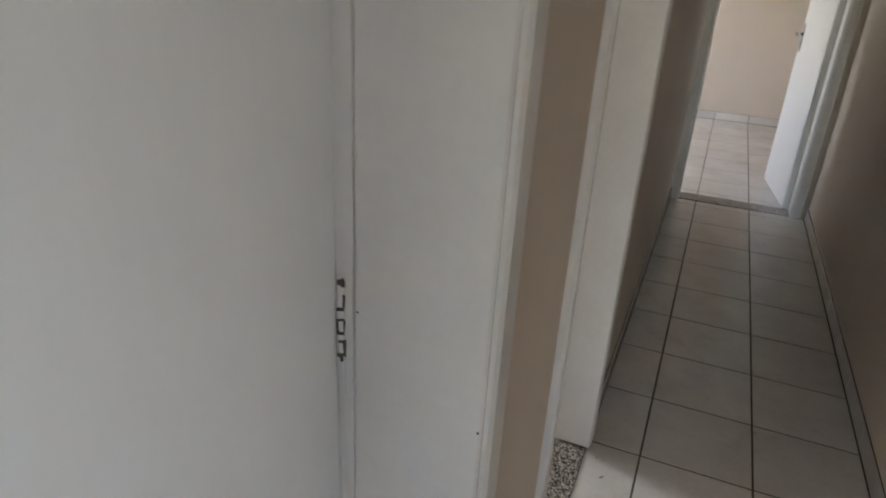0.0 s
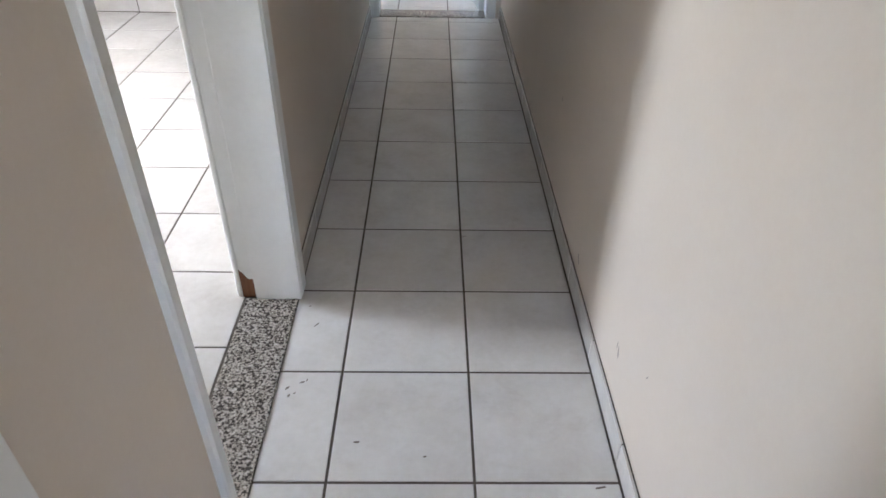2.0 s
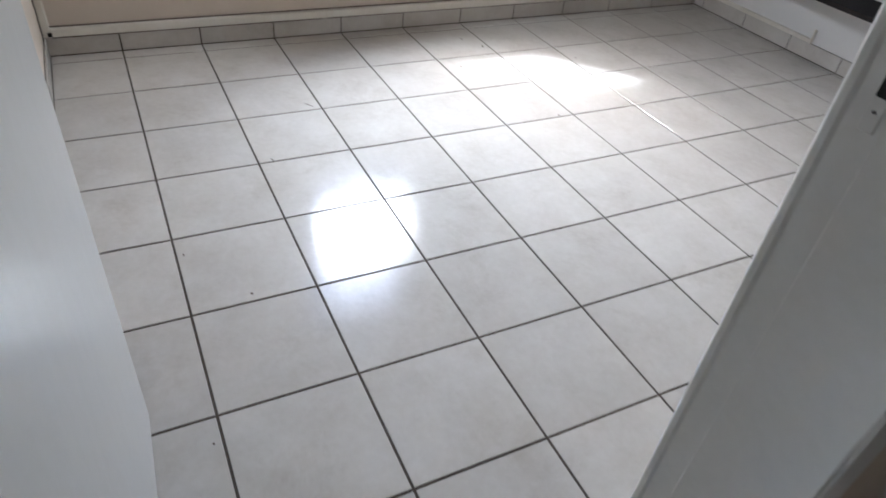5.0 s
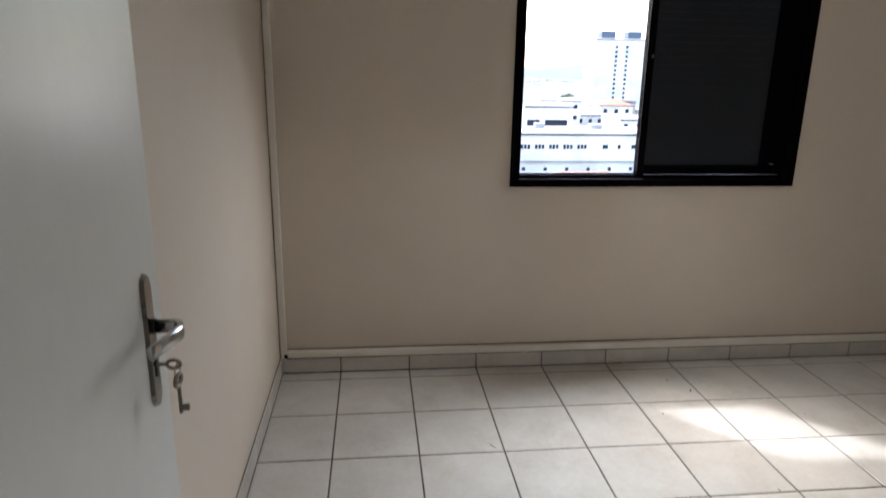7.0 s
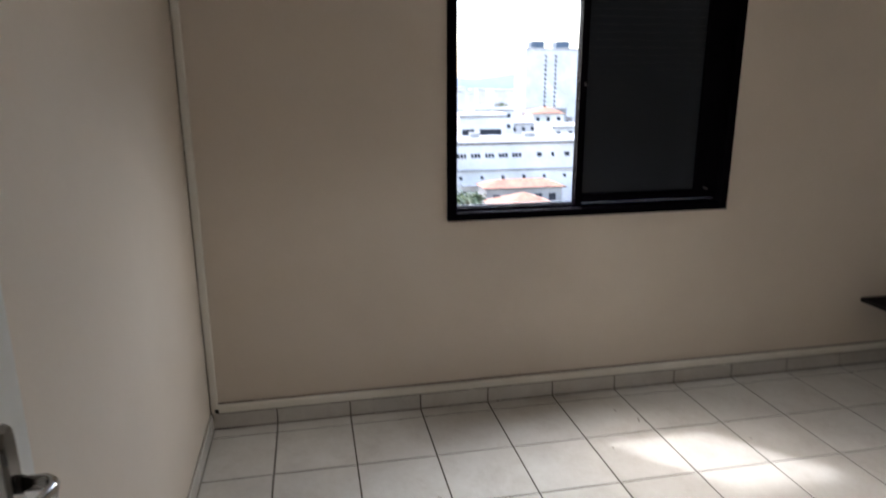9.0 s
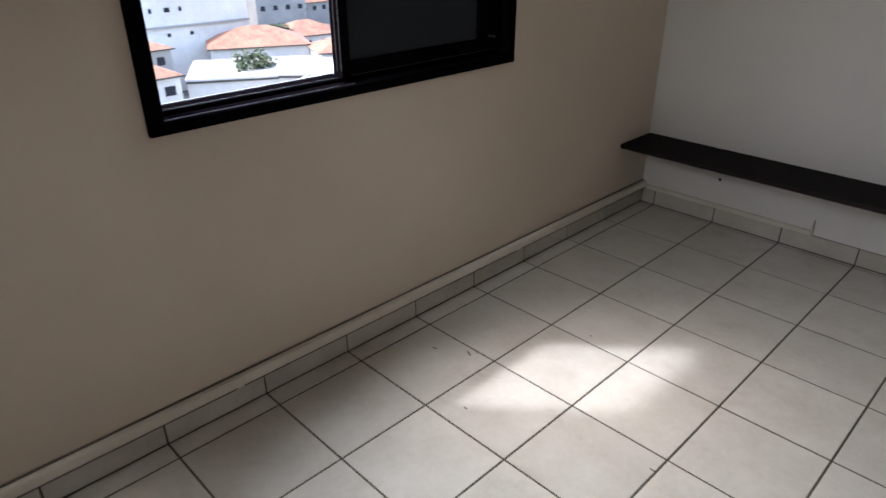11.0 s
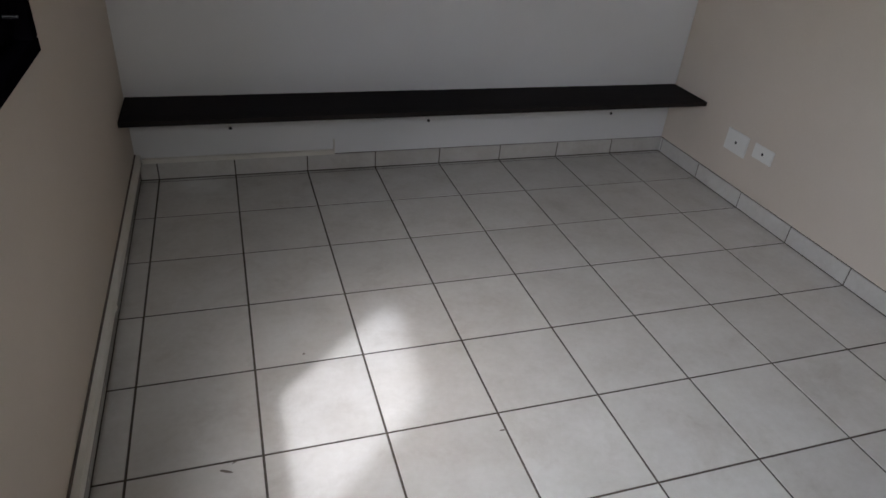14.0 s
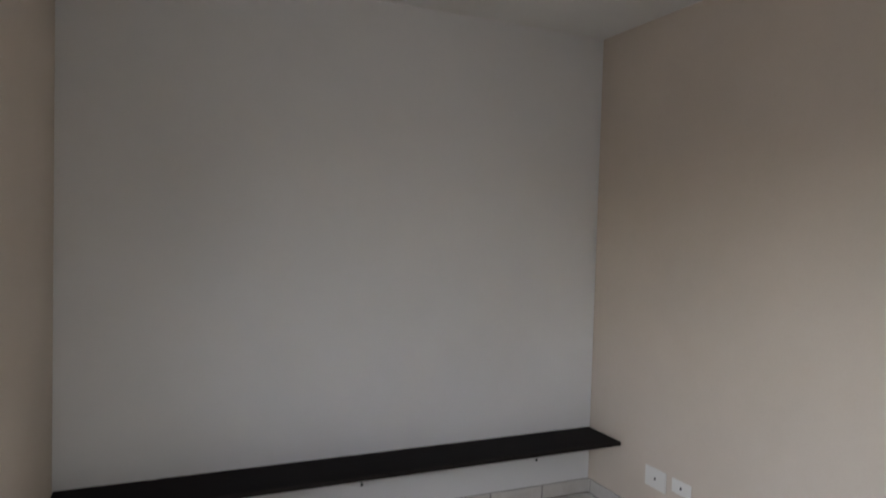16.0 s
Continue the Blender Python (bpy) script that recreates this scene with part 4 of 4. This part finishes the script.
for k in range(60):
    src = trees[k % 3]
    d = rng.uniform(215, 330)
    copy_thing(src, pose(-d, d * rng.uniform(0.05, 0.36), GZ, 0, 0, rng.uniform(0, 360)) @ Matrix.Diagonal((1.2, 1.2, 1.25, 1)))
for bx, by in ((-118, 92), (-95, 84), (-122, 74), (-90, 50)):
    copy_thing(trees[int(-bx) % 3], pose(bx, by, GZ - 3.5, 0, 0, by * 7))

# ---- skirting and floor tiles ----
TILES = {}
G = 0.0064                         # joint width


def tile_mesh(name, w, d, t, c=0.0012):
    """A tile w by d, t thick, chamfered on top; its origin lies in the middle of its top."""
    key = (name, round(w, 3), round(d, 3), t)
    if key not in TILES:
        a, b = w / 2, d / 2
        v = [(sx * a, sy * b, -t) for sx, sy in ((-1, -1), (1, -1), (1, 1), (-1, 1))]
        v += [(sx * a, sy * b, -c) for sx, sy in ((-1, -1), (1, -1), (1, 1), (-1, 1))]
        v += [(sx * (a - c), sy * (b - c), 0) for sx, sy in ((-1, -1), (1, -1), (1, 1), (-1, 1))]
        f = [(8, 9, 10, 11)]
        for i in range(4):
            k = (i + 1) % 4
            f += [(i, k, k + 4, i + 4), (i + 4, k + 4, k + 8, i + 8)]
        me = bpy.data.meshes.new(name)
        me.from_pydata(v, [], f)
        me.materials.append(M_TILE)
        TILES[key] = me
    return TILES[key]


def cuts(lo, hi, origin):
    """The stretches between lo and hi that the tile joints at origin + n S leave."""
    n0 = math.floor((lo - origin) / S)
    edges = [lo]
    k = n0
    while origin + k * S < hi:
        if origin + k * S > lo + 0.012:
            edges.append(origin + k * S)
        k += 1
    edges.append(hi)
    return [(a, b) for a, b in zip(edges, edges[1:]) if b - a > 0.014]


rng = random.Random(5)


def lay(x0, x1, y0, y1, ox, oy):
    for ax, bx in cuts(x0, x1, ox):
        for ay, by in cuts(y0, y1, oy):
            ob = new("tile", tile_mesh("tile", bx - ax - G, by - ay - G, 0.008))
            ob.parent = floor
            ob.location = ((ax + bx) / 2, (ay + by) / 2, rng.uniform(-0.0003, 0.0002))
            ob.rotation_euler = (rng.gauss(0, 0.0007), rng.gauss(0, 0.0007), 0)


CX, CY = 2.962, 0.573
lay(XW + 0.0075, XC + 0.014, YL + 0.0075, YS - 0.008, 0.0, 0.0)
lay(2.7972, XR - 0.010, YH, YE0 + 0.005, CX, CY)
lay(2.30, 4.25, YE1, YF - 0.01, CX, CY)


def floor_rest(x0, x1, y0, y1):
    """Tiles that lie out of close view, joined."""
    verts, faces = [], []
    for ax, bx in cuts(x0, x1, CX):
        for ay, by in cuts(y0, y1, CY):
            i = len(verts)
            a, b, c, d = ax + G / 2, bx - G / 2, ay + G / 2, by - G / 2
            verts += [(a, c, -0.008), (b, c, -0.008), (b, d, -0.008), (a, d, -0.008), (a, c, 0), (b, c, 0), (b, d, 0), (a, d, 0)]
            faces += [(i + 4, i + 5, i + 6, i + 7)] + [(i + k, i + (k + 1) % 4, i + 4 + (k + 1) % 4, i + 4 + k) for k in range(4)]
    me = bpy.data.meshes.new("far_tiles")
    me.from_pydata(verts, [], faces)
    me.materials.append(M_TILE)
    ob = new("far_tiles", me)
    ob.parent = floor
    tagged(ob, kind="stuff")


floor_rest(XW, 2.30, YE1, YF)
floor_rest(HX0, HX1, HY0, YH)

SKIRT_T = 0.009


def skirting(name, label, runs, SKIRT_H=0.080):
    """runs: (axis along which it goes, from, to, joints' origin, wall's place, side it faces)."""
    top = empty(name, label, "baseboard", kind="structure")
    for axis, lo, hi, origin, place, side in runs:
        bed = (place + side * 0.0004, place + side * 0.0065)
        bed = (min(bed), max(bed))
        part("joint_filler", box_bm(*bed, lo, hi, 0.0, SKIRT_H - 0.002) if axis == "y" else box_bm(lo, hi, *bed, 0.0, SKIRT_H - 0.002), M_GROUT, top, "dark grout behind the skirting tiles")
        for kind, off, z0, z1, deep in (("foot_grout", SKIRT_T + 0.0005, 0.0006, 0.0036, 0.0030 if place == XC else 0.0018), ("top_grout", 0.0004, SKIRT_H - 0.0016, SKIRT_H + 0.0012, 0.0030)):
            w0, w1 = sorted((place + side * off, place + side * (off + deep)))
            part(kind, box_bm(w0, w1, lo, hi, z0, z1) if axis == "y" else box_bm(lo, hi, w0, w1, z0, z1), M_GROUT, top, "dirty grout line")
        for a, b in cuts(lo, hi, origin):
            ob = new("skirting_tile", tile_mesh("skirting_tile", b - a - 0.0055, SKIRT_H, SKIRT_T))
            ob.parent = top
            m = (a + b) / 2
            tilt = rng.gauss(0, 0.004)
            if axis == "y":
                ob.matrix_local = Matrix.Translation((place + side * (SKIRT_T + 0.0005), m, SKIRT_H / 2)) @ Matrix(((0, 0, side, 0), (side, 0, 0, 0), (0, 1, 0, 0), (0, 0, 0, 1))) @ Matrix.Rotation(tilt * 0.3, 4, "X")
            else:
                ob.matrix_local = Matrix.Translation((m, place + side * (SKIRT_T + 0.0005), SKIRT_H / 2)) @ Matrix(((-side, 0, 0, 0), (0, 0, side, 0), (0, 1, 0, 0), (0, 0, 0, 1))) @ Matrix.Rotation(tilt * 0.3, 4, "X")
    return top


skirting("baseboard_room", "white ceramic skirting tiles along the bedroom walls", [
    ("y", YL, YS, 0.0, XW, 1), ("x", XW + 0.01, XC, 0.0, YS, -1), ("x", XW + 0.01, XC, 0.0, YL, 1), ("y", R1 + 0.075, YS - 0.01, 0.0, XC, -1)])
skirting("baseboard_corridor", "white ceramic skirting tiles along the corridor", [
    ("y", YH, YE0, CY + 0.05, XR, -1), ("y", R1 + 0.075, YE0, CY, XK, 1), ("y", N1 + 0.075, R0 - 0.075, CY, XK, 1)], 0.070)
skirting("baseboard_far", "white skirting tiles in the far room", [("x", 2.3, 4.25, CX, YF, -1)])
